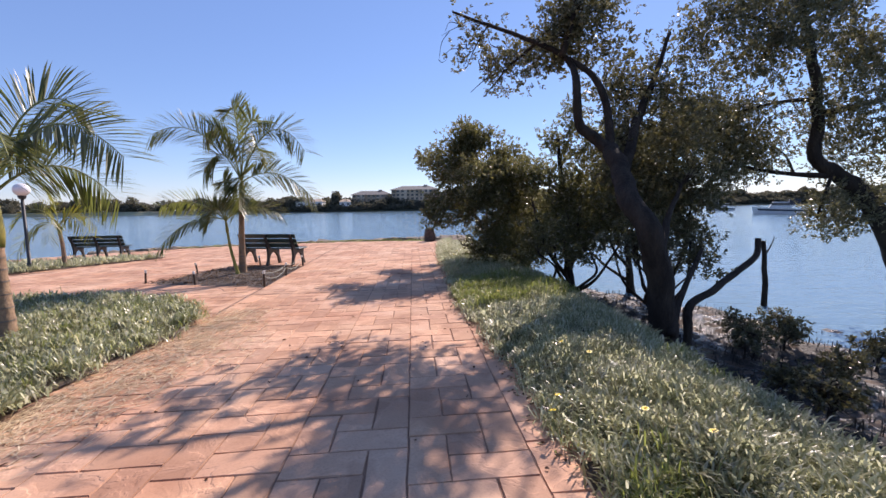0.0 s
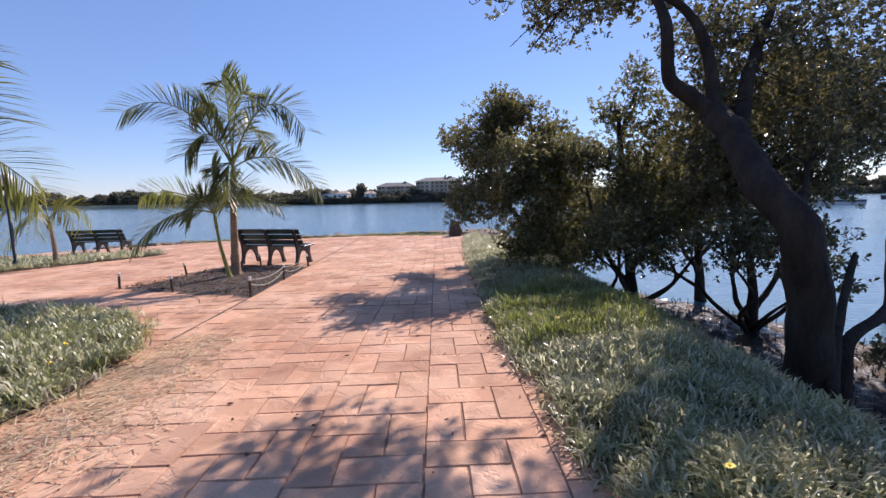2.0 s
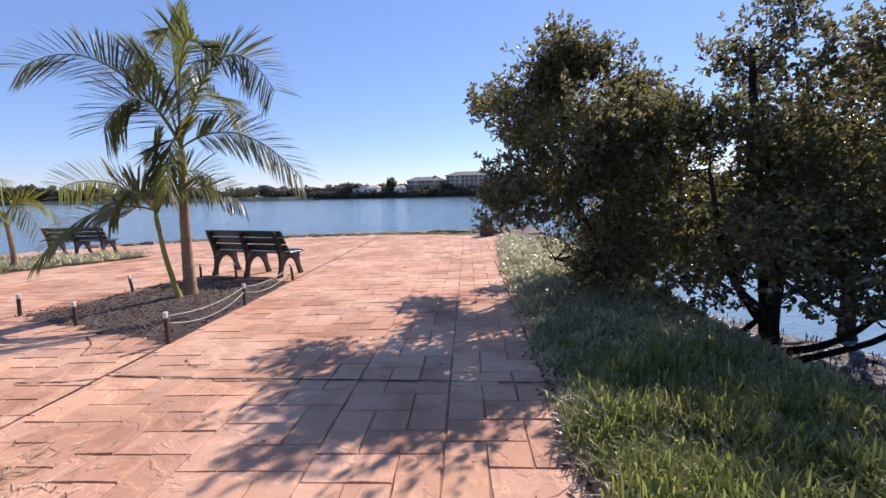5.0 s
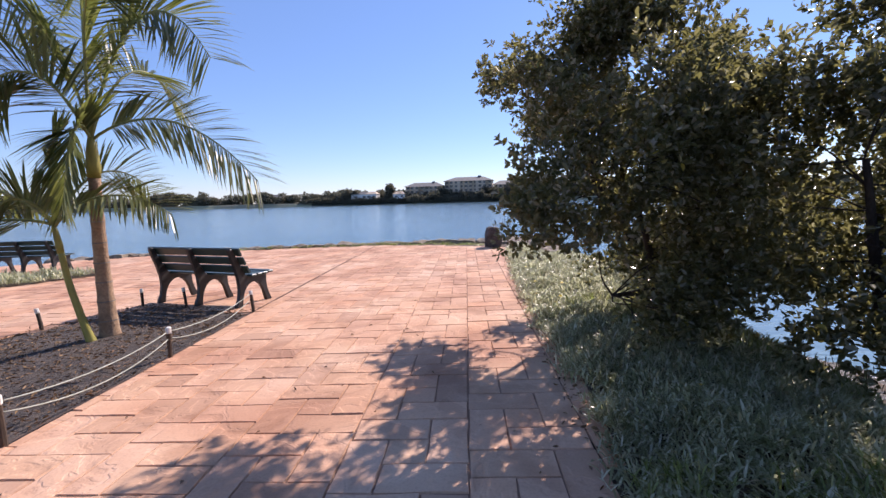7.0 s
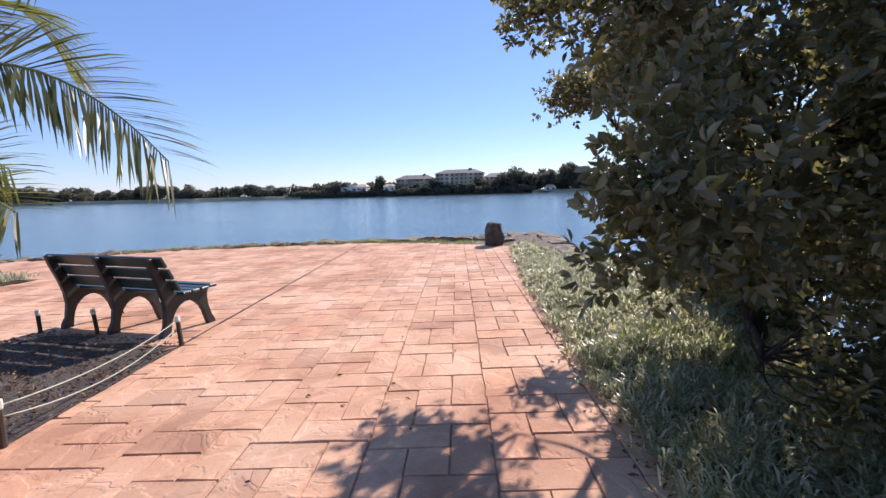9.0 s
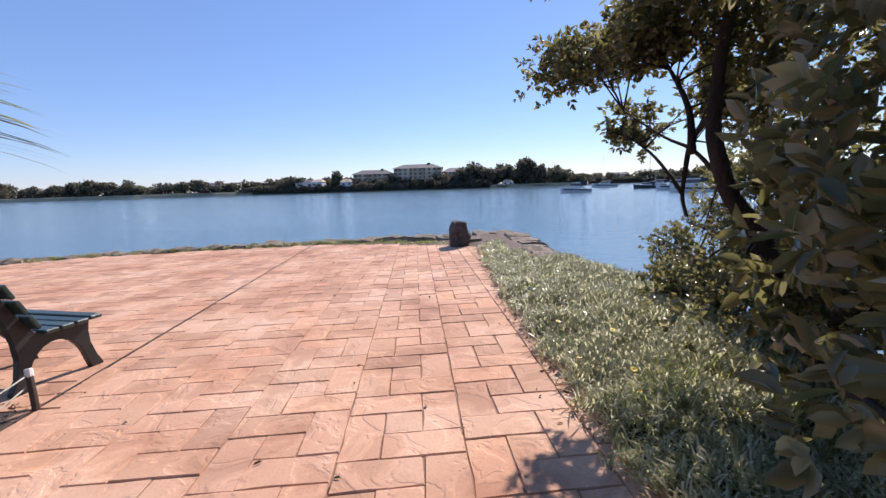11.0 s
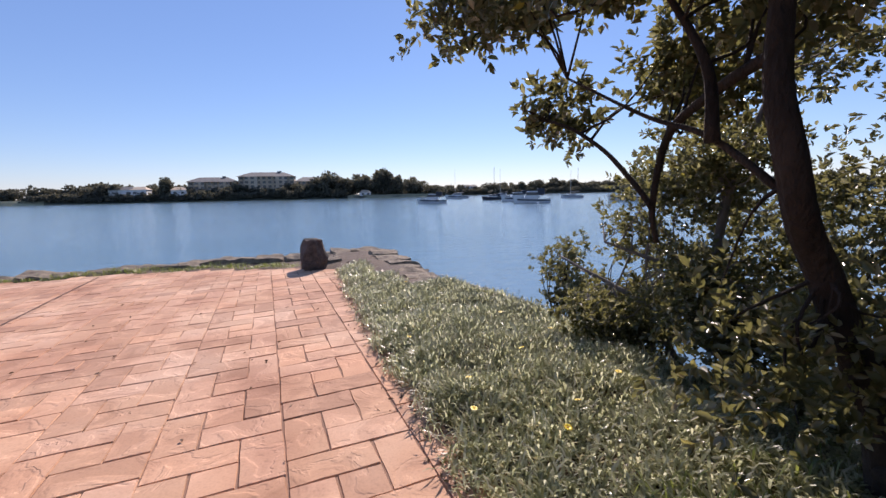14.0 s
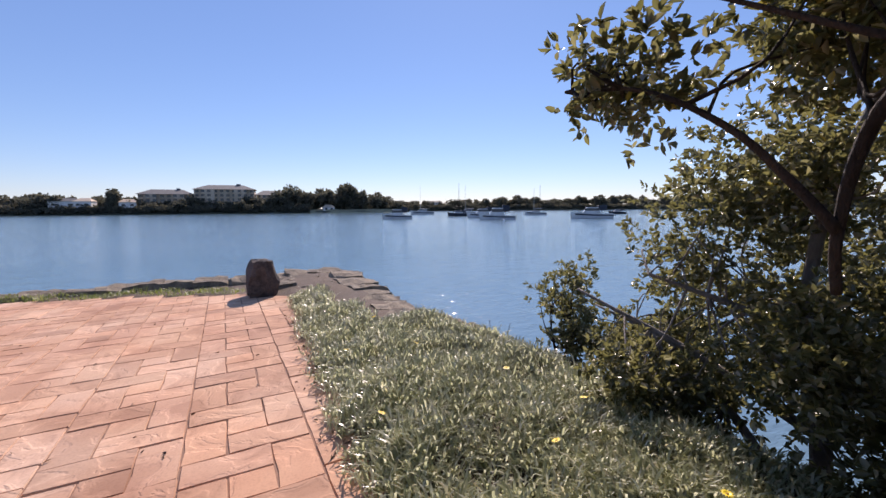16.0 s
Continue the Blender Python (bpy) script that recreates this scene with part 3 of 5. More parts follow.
# Broken stone set along the corner, outside the paving.
for k in range(44):
    x, y = rnd.uniform(-0.1, 1.15), rnd.uniform(18.0, 19.8)
    if k > 28:
        x, y = rnd.uniform(0.75, 1.3), rnd.uniform(15.2, 18.0)
    ob = put("stone", stones[rnd.randrange(6)], seawall)
    ob.matrix_basis = pose(x, y, level(x, y) - 0.09 + rnd.uniform(0, 0.05), rnd.uniform(-10, 10), rnd.uniform(-10, 10), rnd.uniform(0, 180)) @ Matrix.Diagonal((rnd.uniform(0.5, 1.1), rnd.uniform(0.5, 1.0), rnd.uniform(0.35, 0.6), 1))

# Pinwheel paving stones: four long ones round a small square in each cell.
CELL, TURN = 0.695, 4.6
U = CELL / 3
TILES = (("tall", 0, 0, 1, 2), ("long", 1, 0, 2, 1), ("small", 1, 1, 1, 1), ("tall", 2, 1, 1, 2), ("long", 0, 2, 2, 1))
O = np.array((-0.555, 11.16))
ct, st = math.cos(radians(TURN)), math.sin(radians(TURN))


def cut(poly, side):
    """Clip a polygon at the saw-cut joint; side 1 keeps the east, -1 the west."""
    dist = lambda p: side * (p[0] - JOINT_X(p[1])) - 0.011
    out = []
    for p, q in zip(poly, poly[1:] + poly[:1]):
        a, b = dist(p), dist(q)
        if a >= 0:
            out.append(p)
        if a * b < 0:
            k = a / (a - b)
            out.append((p[0] + (q[0] - p[0]) * k, p[1] + (q[1] - p[1]) * k))
    return out


def stone_at(i, j, tile):
    _, u, v, w, h = tile
    shift = 0.5 * CELL * (i % 2) + (0.2 if i % 3 == 1 else 0.0)
    g = 0.0035
    loc = [(i * CELL + u * U + g, j * CELL + v * U + shift + g), (i * CELL + (u + w) * U - g, j * CELL + v * U + shift + g), (i * CELL + (u + w) * U - g, j * CELL + (v + h) * U + shift - g), (i * CELL + u * U + g, j * CELL + (v + h) * U + shift - g)]
    return [(O[0] + a * ct - b * st, O[1] + a * st + b * ct) for a, b in loc]


def tile_geometry(poly, z, jitter, r):
    """A stone with a worn, slightly broken rim; poly turns counter-clockwise."""
    n = len(poly)
    ring = []
    for k in range(n):
        (x0, y0), (x1, y1) = poly[k], poly[(k + 1) % n]
        m = max(1, round(math.hypot(x1 - x0, y1 - y0) / 0.16))
        for s in range(m):
            f = s / m
            ring.append((x0 + (x1 - x0) * f + r.uniform(-jitter, jitter), y0 + (y1 - y0) * f + r.uniform(-jitter, jitter)))
    cx_, cy_ = sum(p[0] for p in ring) / len(ring), sum(p[1] for p in ring) / len(ring)
    n = len(ring)
    lift = r.uniform(-0.0025, 0.003)
    low = [(x, y, z(x, y) - 0.012) for x, y in ring]
    top = []
    for x, y in ring:
        d = math.hypot(x - cx_, y - cy_) or 1
        k = 1 - r.uniform(0.003, 0.008) / d
        xx, yy = cx_ + (x - cx_) * k, cy_ + (y - cy_) * k
        top.append((xx, yy, z(xx, yy) + lift + r.uniform(-0.0012, 0.0012)))
    faces = [(k, (k + 1) % n, n + (k + 1) % n, n + k) for k in range(n)] + [tuple(range(n, 2 * n))]
    return low + top, faces


def near_path(x, y):
    return -1.75 < x < 0.45 and 9.5 < y < 15.6


field_v, field_f, parts_todo = [], [], []
tile_rnd = random.Random(11)
for i in range(-22, 4):
    for j in range(-18, 14):
        for tile in TILES:
            poly = stone_at(i, j, tile)
            mx, my = sum(p[0] for p in poly) / 4, sum(p[1] for p in poly) / 4
            if mx > edge_x(my) + 0.16 or my > pave_y(mx) + 0.02 or my < -0.6 or inside(LEFT_BED, mx, my) or inside(FAR_BED, mx, my):
                continue
            if near_path(mx, my) and len(parts_todo) < 300:
                parts_todo.append((tile, i, j, mx, my))
                continue
            sides = {p[0] > JOINT_X(p[1]) for p in poly}
            bedded = inside(PALM_BED, mx, my)
            if bedded and len(sides) == 1:
                continue
            for piece in ([poly] if len(sides) == 1 else [cut(poly, 1)] if bedded or inside(PALM_BED, mx - 0.15, my) else [cut(poly, 1), cut(poly, -1)]):
                if len(piece) < 3:
                    continue
                v, f = tile_geometry(piece, level, 0.005, tile_rnd)
                k = len(field_v)
                field_v += v
                field_f += [tuple(a + k for a in q) for q in f]
field = put("paving_stones", mesh_of("paving_stones", field_v, field_f, PAVER_FIELD), pavement, "", "stuff")

# Dark filler in the long saw-cut joint, the ragged joint across the walk, and shrinkage cracks.
def crack(name, pts, width, rough, seed):
    """A thin uneven strip of grime lying in the paving along the points."""
    r, verts = random.Random(seed), []
    dense = []
    for (x0, y0), (x1, y1) in zip(pts, pts[1:]):
        m = max(2, round(math.hypot(x1 - x0, y1 - y0) / 0.06))
        dense += [(x0 + (x1 - x0) * k / m, y0 + (y1 - y0) * k / m) for k in range(m)]
    dense.append(pts[-1])
    for k, (x, y) in enumerate(dense):
        (xa, ya), (xb, yb) = dense[max(k - 1, 0)], dense[min(k + 1, len(dense) - 1)]
        d = math.hypot(xb - xa, yb - ya) or 1
        nx, ny = -(yb - ya) / d, (xb - xa) / d
        w, o = width * r.uniform(1 - rough, 1 + rough) / 2, r.uniform(-1, 1) * rough * 0.008
        for side in (-1, 1):
            px, py = x + nx * (o + side * w), y + ny * (o + side * w)
            verts.append((px, py, level(px, py) + 0.006))
    put(name, mesh_of(name, verts, [(2 * k, 2 * k + 1, 2 * k + 3, 2 * k + 2) for k in range(len(dense) - 1)], GRIME), pavement)


crack("joint_filler", [(JOINT_X(y), y) for y in np.linspace(5.5, 19.6, 16)], 0.017, 0.25, 1)
crack("joint_filler", [(-3.06, 6.80), (-2.0, 6.79), (-1.37, 6.82), (-0.64, 6.83), (0.0, 6.84), (0.58, 6.86)], 0.017, 0.75, 2)
crack("paving_crack", [(-3.15, 7.42), (-3.5, 7.3), (-3.75, 7.2), (-3.95, 7.5), (-4.3, 7.75)], 0.012, 0.8, 3)
crack("paving_crack", [(-3.6, 7.27), (-3.72, 7.6), (-3.68, 7.75)], 0.009, 0.8, 4)
crack("paving_crack", [(-3.05, 6.75), (-3.3, 6.66), (-3.7, 6.62)], 0.012, 0.8, 5)
crack("paving_crack", [(-2.62, 7.16), (-2.5, 7.05), (-2.38, 7.0)], 0.012, 0.8, 6)

# ---- benches, stakes, rock, lamp ----
def bench(at, turn):
    """Park bench: three cast side frames with an arch between the feet, slats for seat and back. It faces its own +y."""
    ob = thing("park_bench", "dark green slatted park bench with three black cast-iron frames", "bench", at, turn, "park benches")
    arch = [(0.26 * math.cos(radians(a)) * 0.86 + 0.10, 0.02 + 0.33 * math.sin(radians(a))) for a in range(168, 10, -14)]
    outline = [(-0.24, 0.0), (-0.13, 0.0)] + arch + [(0.35, 0.0), (0.45, 0.0), (0.44, 0.04), (0.40, 0.12), (0.365, 0.24), (0.36, 0.34), (0.375, 0.43), (0.36, 0.455), (0.02, 0.435), (-0.035, 0.47), (-0.11, 0.60), (-0.19, 0.75), (-0.25, 0.87), (-0.285, 0.88), (-0.305, 0.865), (-0.27, 0.74), (-0.215, 0.58), (-0.175, 0.42), (-0.165, 0.28), (-0.19, 0.13), (-0.235, 0.05)]
    for x in (-0.78, 0.0, 0.78):
        bm = bmesh.new()
        vs = [bm.verts.new((x - 0.03, y, z)) for y, z in outline]
        f = bm.faces.new(vs)
        ext = bmesh.ops.extrude_face_region(bm, geom=[f])
        bmesh.ops.translate(bm, vec=(0.06, 0, 0), verts=[g for g in ext["geom"] if isinstance(g, bmesh.types.BMVert)])
        bmesh.ops.recalc_face_normals(bm, faces=bm.faces[:])
        rim = [e for e in bm.edges if abs(e.verts[0].co.x - e.verts[1].co.x) < 1e-6]
        bmesh.ops.bevel(bm, geom=rim, offset=0.006, segments=1, affect="EDGES")
        part("side_frame", bm, BENCH_IRON, ob)
    slope = math.atan2(0.12, 0.24)
    for k, s in enumerate((0.12, 0.27, 0.42)):
        y, z = -0.055 - s * math.sin(slope) * 0.98 + 0.04, 0.45 + s * math.cos(slope)
        part("back_slat", block((1.80, 0.035, 0.125), (0, y, z), 0.008, Matrix.Rotation(slope * 0.93, 4, "X")), BENCH_SLAT, ob)
    for y in (0.035, 0.15, 0.265, 0.375):
        part("seat_slat", block((1.80, 0.10, 0.035), (0, y, 0.458 + 0.01 * (y > 0.3)), 0.008), BENCH_SLAT, ob)
    return ob


BX, BY = -4.57, 11.35
first_bench = bench((BX, BY, level(BX, BY) + 0.002), -12)
tagged(first_bench, "dark green slatted park bench standing beside the mulched palm bed")
second_bench = bench((-12.5, 14.98, level(-12.5, 14.98) + 0.002), 9)
tagged(second_bench, "dark green slatted park bench behind a planted bed")


def stake(at, lean, height, seed):
    ob = thing("rope_stake", "short dark timber stake with a white-painted top", "stake", at, 0, "stakes round the palm bed")
    r = random.Random(seed)
    tip = (lean[0], lean[1], height)
    v, f = tube([(0, 0, -0.12), (lean[0] * 0.3, lean[1] * 0.3, height * 0.3), (lean[0] * 0.72, lean[1] * 0.72, height * 0.76), tip], [0.022, 0.021 * r.uniform(0.9, 1.1), 0.021, 0.020], 8)
    put("shaft", mesh_of("shaft", v, f, STAKE), ob)
    c = Vector(tip)
    d = (c - Vector((lean[0] * 0.76, lean[1] * 0.76, height * 0.8))).normalized()
    v, f = tube([c - d * 0.05, c - d * 0.045, c + d * 0.006, c + d * 0.012], [0.021, 0.0245, 0.0245, 0.016], 8)
    put("cap", mesh_of("cap", v, f, WHITE_CAP), ob, "white paint on the stake's head")
    return Vector(at) + c


STAKES = (((-3.14, 7.56), (0.0, 0.0), 0.33), ((-3.29, 9.07), (0.01, 0.0), 0.30), ((-3.46, 10.76), (-0.06, 0.05), 0.29), ((-4.82, 11.18), (-0.03, 0.0), 0.28), ((-5.58, 11.2), (0.0, 0.0), 0.27), ((-5.9, 10.0), (-0.05, 0.0), 0.27), ((-6.2, 8.55), (0.02, 0.0), 0.30), ((-4.85, 8.13), (-0.03, 0.02), 0.29))
heads = [stake((x, y, level(x, y) - 0.012), lean, h, k) for k, ((x, y), lean, h) in enumerate(STAKES)]
for a, b in ((0, 1), (1, 2)):
    for drop, sag in ((0.03, 0.07), (0.10, 0.12)):
        p, q = heads[a] - Vector((0, 0, drop)), heads[b] - Vector((0, 0, drop))
        pts = [p.lerp(q, s / 12) - Vector((0, 0, sag * 4 * (s / 12) * (1 - s / 12))) for s in range(13)]
        v, f = tube(pts, [0.0055] * 13, 6)
        tagged(put("rope", mesh_of("rope", v, f, ROPE, True)), "pale cord slung slack between the stakes", "rope", "cords of the palm bed")

# Rough standing stone at the end of the paving.
bm = stone_mesh((0.44, 0.42, 0.62), 4, 0.15, 7)
for v in bm.verts:
    if v.co.z > 0:
        v.co.x *= 1 - 0.28 * v.co.z / 0.31
        v.co.x += 0.03 * v.co.z
    v.co += Vector(noise.noise_vector(v.co * 14)) * 0.022
boulder = part("boulder", bm, ROCK, None)
boulder.matrix_basis = pose(-0.33, 18.28, level(-0.33, 18.28) + 0.27, 0, 0, 8)
tagged(boulder, "squat rough dark sandstone boulder at the paving's end", "rock")


def park_lamp(at):
    ob = thing("park_lamp", "slim dark lamp post with a white opal globe", "lamp", at)
    v, f = tube([(0, 0, -0.1), (0, 0, 0.25), (0, 0, 0.27), (0, 0, 2.15)], [0.07, 0.065, 0.045, 0.038], 12)
    put("pole", mesh_of("pole", v, f, LAMP_POLE, True), ob)
    v, f = tube([(0, 0, 2.12), (0, 0, 2.16), (0, 0, 2.22), (0, 0, 2.25)], [0.05, 0.09, 0.10, 0.08], 14)
    put("collar", mesh_of("collar", v, f, LAMP_POLE, True), ob)
    bm = bmesh.new()
    bmesh.ops.create_uvsphere(bm, u_segments=20, v_segments=12, radius=0.2, matrix=Matrix.Translation((0, 0, 2.40)) @ Matrix.Diagonal((1, 1, 0.95, 1)))
    part("globe", bm, LAMP_GLOBE, ob, "white opal globe", True)
    return ob


park_lamp((-11.95, 11.75, level(-11.95, 11.75)))


# ---- palms ----
def frond_parts(ob, origin, az, reach, rise, droop, pairs, leaf, material, twist=0.0, hang=0.14, roll=0.9):
    """One feather frond: an arching rib with leaflets on both sides."""
    a = radians(az)
    h = Vector((math.cos(a), math.sin(a), 0))
    side = Vector((-math.sin(a), math.cos(a), 0))
    o = Vector(origin)
    pts = []
    for k in range(15):
        s = k / 14
        pts.append(o + h * reach * (s ** 1.12) + Vector((0, 0, rise * s * (2 - s) - droop * s ** 2.6)) + side * twist * s * s)
    v, f = tube(pts, [0.016 * (1 - 0.85 * k / 14) + 0.002 for k in range(15)], 6)
    rib = put("frond", mesh_of("frond", v, f, PALM_RIB, True), ob)
    pos, ends, width = [], [], []
    for k in range(pairs):
        s = 0.16 + 0.84 * k / (pairs - 1)
        i = min(int(s * 14), 13)
        p = pts[i].lerp(pts[i + 1], s * 14 - i)
        along = (pts[i + 1] - pts[i]).normalized()
        sd = along.cross(Vector((0, 0, 1)))
        sd = sd.normalized() if sd.length > 0.2 else side
        upv = sd.cross(along)
        sd, upv = sd * math.cos(roll) + upv * math.sin(roll), upv * math.cos(roll) - sd * math.sin(roll)
        ln = leaf * (0.55 + 0.9 * math.sin(math.pi * min(1, 0.15 + s * 0.7))) * 0.95
        for sign in (-1, 1):
            jit = Vector((RNG.normal() * 0.07, RNG.normal() * 0.07, RNG.normal() * 0.07))
            d = (sd * sign * (1.0 - 0.2 * s) + along * (0.38 + 0.5 * s) + upv * 0.12 + jit).normalized()
            pos.append(p)
            ends.append(d * ln * RNG.uniform(0.85, 1.1))
            width.append(0.027 * (1 - 0.35 * s))
    pos, ends, width = np.array(pos), np.array(ends), np.array(width)
    L = np.linalg.norm(ends, axis=1)
    d = ends / L[:, None]
    w = unit(np.cross(d, np.array([0.15, 0.1, 1.0]) + RNG.normal(size=d.shape) * 0.25)) * width[:, None] * 0.5
    sag = np.array([0, 0, -1.0]) * (L * hang)[:, None]
    m1, m2, tip = pos + ends * 0.4 + sag * 0.1, pos + ends * 0.75 + sag * 0.45, pos + ends + sag * 1.0
    verts = np.stack([pos - w * 0.5, pos + w * 0.5, m1 + w, m1 - w, m2 + w * 0.8, m2 - w * 0.8, tip], 1).reshape(-1, 3)
    one = np.array([0, 1, 2, 3, 3, 2, 4, 5, 5, 4, 6])
    n = len(pos)
    loops = (np.arange(n)[:, None] * 7 + one[None]).ravel()
    starts = (np.arange(n)[:, None] * 11 + np.array([0, 4, 8])[None]).ravel()
    put("feather", raw_mesh("feather", verts, loops, starts, None, material), rib)


def palm(label, at, trunk, r0, r1, shaft, fronds, leaf=0.5, pairs=38, leaves=None, rings=True, bark=None):
    """trunk: points from at upwards; shaft: length of the green crownshaft; fronds: az, reach, rise, droop, twist."""
    ob = thing("palm", label, "palm", at)
    line = spline(trunk, 8)
    n = len(line)
    radii = []
    for k in range(n):
        s = k / (n - 1)
        r = r0 + (r1 - r0) * s + 0.35 * r0 * math.exp(-s * 10)
        radii.append(r * (1.06 if rings and k % 3 == 0 else 1.0))
    v, f = tube(line, radii, 12)
    put("trunk", mesh_of("trunk", v, f, bark or PALM_BARK, True), ob)
    if rings:
        for k in range(3, n - 1, 3):
            v, f = tube([line[k] - Vector((0, 0, 0.006)), line[k] + Vector((0, 0, 0.006))], [radii[k] * 1.03] * 2, 12, False)
            put("ring_scar", mesh_of("ring_scar", v, f, PALE_BARK, True), ob)
    top = Vector(line[-1])
    lean = (top - Vector(line[-3])).normalized()
    crown = top + lean * shaft
    v, f = tube([top - lean * 0.01, top + lean * shaft * 0.25, top + lean * shaft * 0.7, crown], [r1 * 1.12, r1 * 1.25, r1 * 0.95, r1 * 0.55], 12)
    put("crownshaft", mesh_of("crownshaft", v, f, PALM_SHAFT, True), ob)
    for az, reach, rise, droop, twist in fronds:
        frond_parts(ob, crown - lean * shaft * 0.12 * RNG.random(), az, reach, rise, droop, pairs, leaf, leaves or PALM_LEAF, twist, roll=RNG.choice((-1, 1)) * RNG.uniform(0.5, 1.1))
    return ob


z1 = level(-4.6, 9.7)
palm("slender feather palm with a grey ringed trunk in the mulched bed", (-4.60, 9.70, z1 - 0.02), [(0, 0, 0), (0.02, -0.02, 0.6), (0.06, -0.05, 1.2), (0.12, -0.08, 1.85)], 0.085, 0.055, 0.42,
     [(198, 1.75, 1.6, 0.6, 0.2), (2, 1.6, 1.75, 1.1, -0.25), (285, 0.5, 0.3, 0.95, 0.0), (15, 1.65, 0.5, 0.95, 0.1), (120, 0.55, 1.95, 0.15, 0.1), (165, 0.95, 1.55, 0.45, 0.1), (75, 1.2, 1.3, 0.8, 0.2), (320, 0.7, 1.75, 0.5, 0.2), (250, 0.85, 0.95, 0.75, -0.2)], 0.47, 92)
palm("small leaning feather palm with a yellow-green stem in the mulched bed", (-4.60, 9.48, z1 - 0.02), [(0, 0, 0), (-0.06, -0.03, 0.3), (-0.13, -0.06, 0.7), (-0.16, -0.08, 1.05)], 0.042, 0.028, 0.3,
     [(183, 1.45, 0.6, 0.25, 0.0), (212, 1.35, 0.2, 0.8, 0.0), (100, 0.3, 1.05, 0.1, 0.1), (5, 1.3, 0.5, 0.4, 0.0), (62, 0.9, 0.85, 0.4, 0.0), (255, 0.6, 0.5, 0.6, 0.0)], 0.37, 60, None, False, PALM_SHAFT)
palm("stout feather palm with a yellow-green crownshaft in the silvery bed", (-4.68, 4.16, level(-4.68, 4.16)), [(0, 0, 0), (0.0, 0, 0.4), (-0.01, 0, 0.8), (-0.02, 0.02, 1.15)], 0.105, 0.075, 0.62,
     [(-8, 1.65, 1.15, 0.75, 0.1), (62, 1.35, 0.70, 0.75, 0.2), (120, 1.2, 1.2, 0.7, 0.1), (190, 1.6, 1.2, 0.9, 0.0), (255, 1.4, 1.2, 0.8, 0.1), (25, 0.9, 1.4, 0.4, 0.1), (320, 1.3, 1.0, 0.8, 0.1)], 0.46, 84)
palm("small yellowing feather palm in the far bed", (-11.7, 12.6, level(-11.7, 12.6)), [(0, 0, 0), (0.02, 0, 0.4), (0.0, 0, 0.8), (-0.03, 0, 1.05)], 0.06, 0.045, 0.25,
     [(190, 1.2, 0.9, 0.8, 0.0), (-10, 1.25, 0.55, 0.85, 0.0), (215, 1.0, 0.4, 1.2, 0.0), (140, 0.8, 1.25, 0.4, 0.1), (60, 1.0, 0.7, 0.8, 0.0), (300, 1.1, 0.5, 0.9, 0.0)], 0.42, 28, PALM_LEAF_YELLOW)

# ---- mangroves and shrubs along the bank ----
def bare_twigs(a, b, count):
    """Leafless twigs hanging in crooked sprays between two points."""
    r, out = random.Random(17), []
    for k in range(count):
        p = Vector(a).lerp(Vector(b), r.random()) + Vector((r.uniform(-0.15, 0.15), r.uniform(-0.2, 0.2), r.uniform(-0.1, 0.25)))
        d = Vector((r.uniform(-0.5, 0.15), r.uniform(-0.4, 0.4), r.uniform(-0.55, 0.05)))
        kink = Vector((r.uniform(-0.09, 0.09), r.uniform(-0.09, 0.09), r.uniform(-0.03, 0.1)))
        out.append(([tuple(p), tuple(p + d * 0.5 + kink), tuple(p + d)], 0.008, 0.003))
    return out


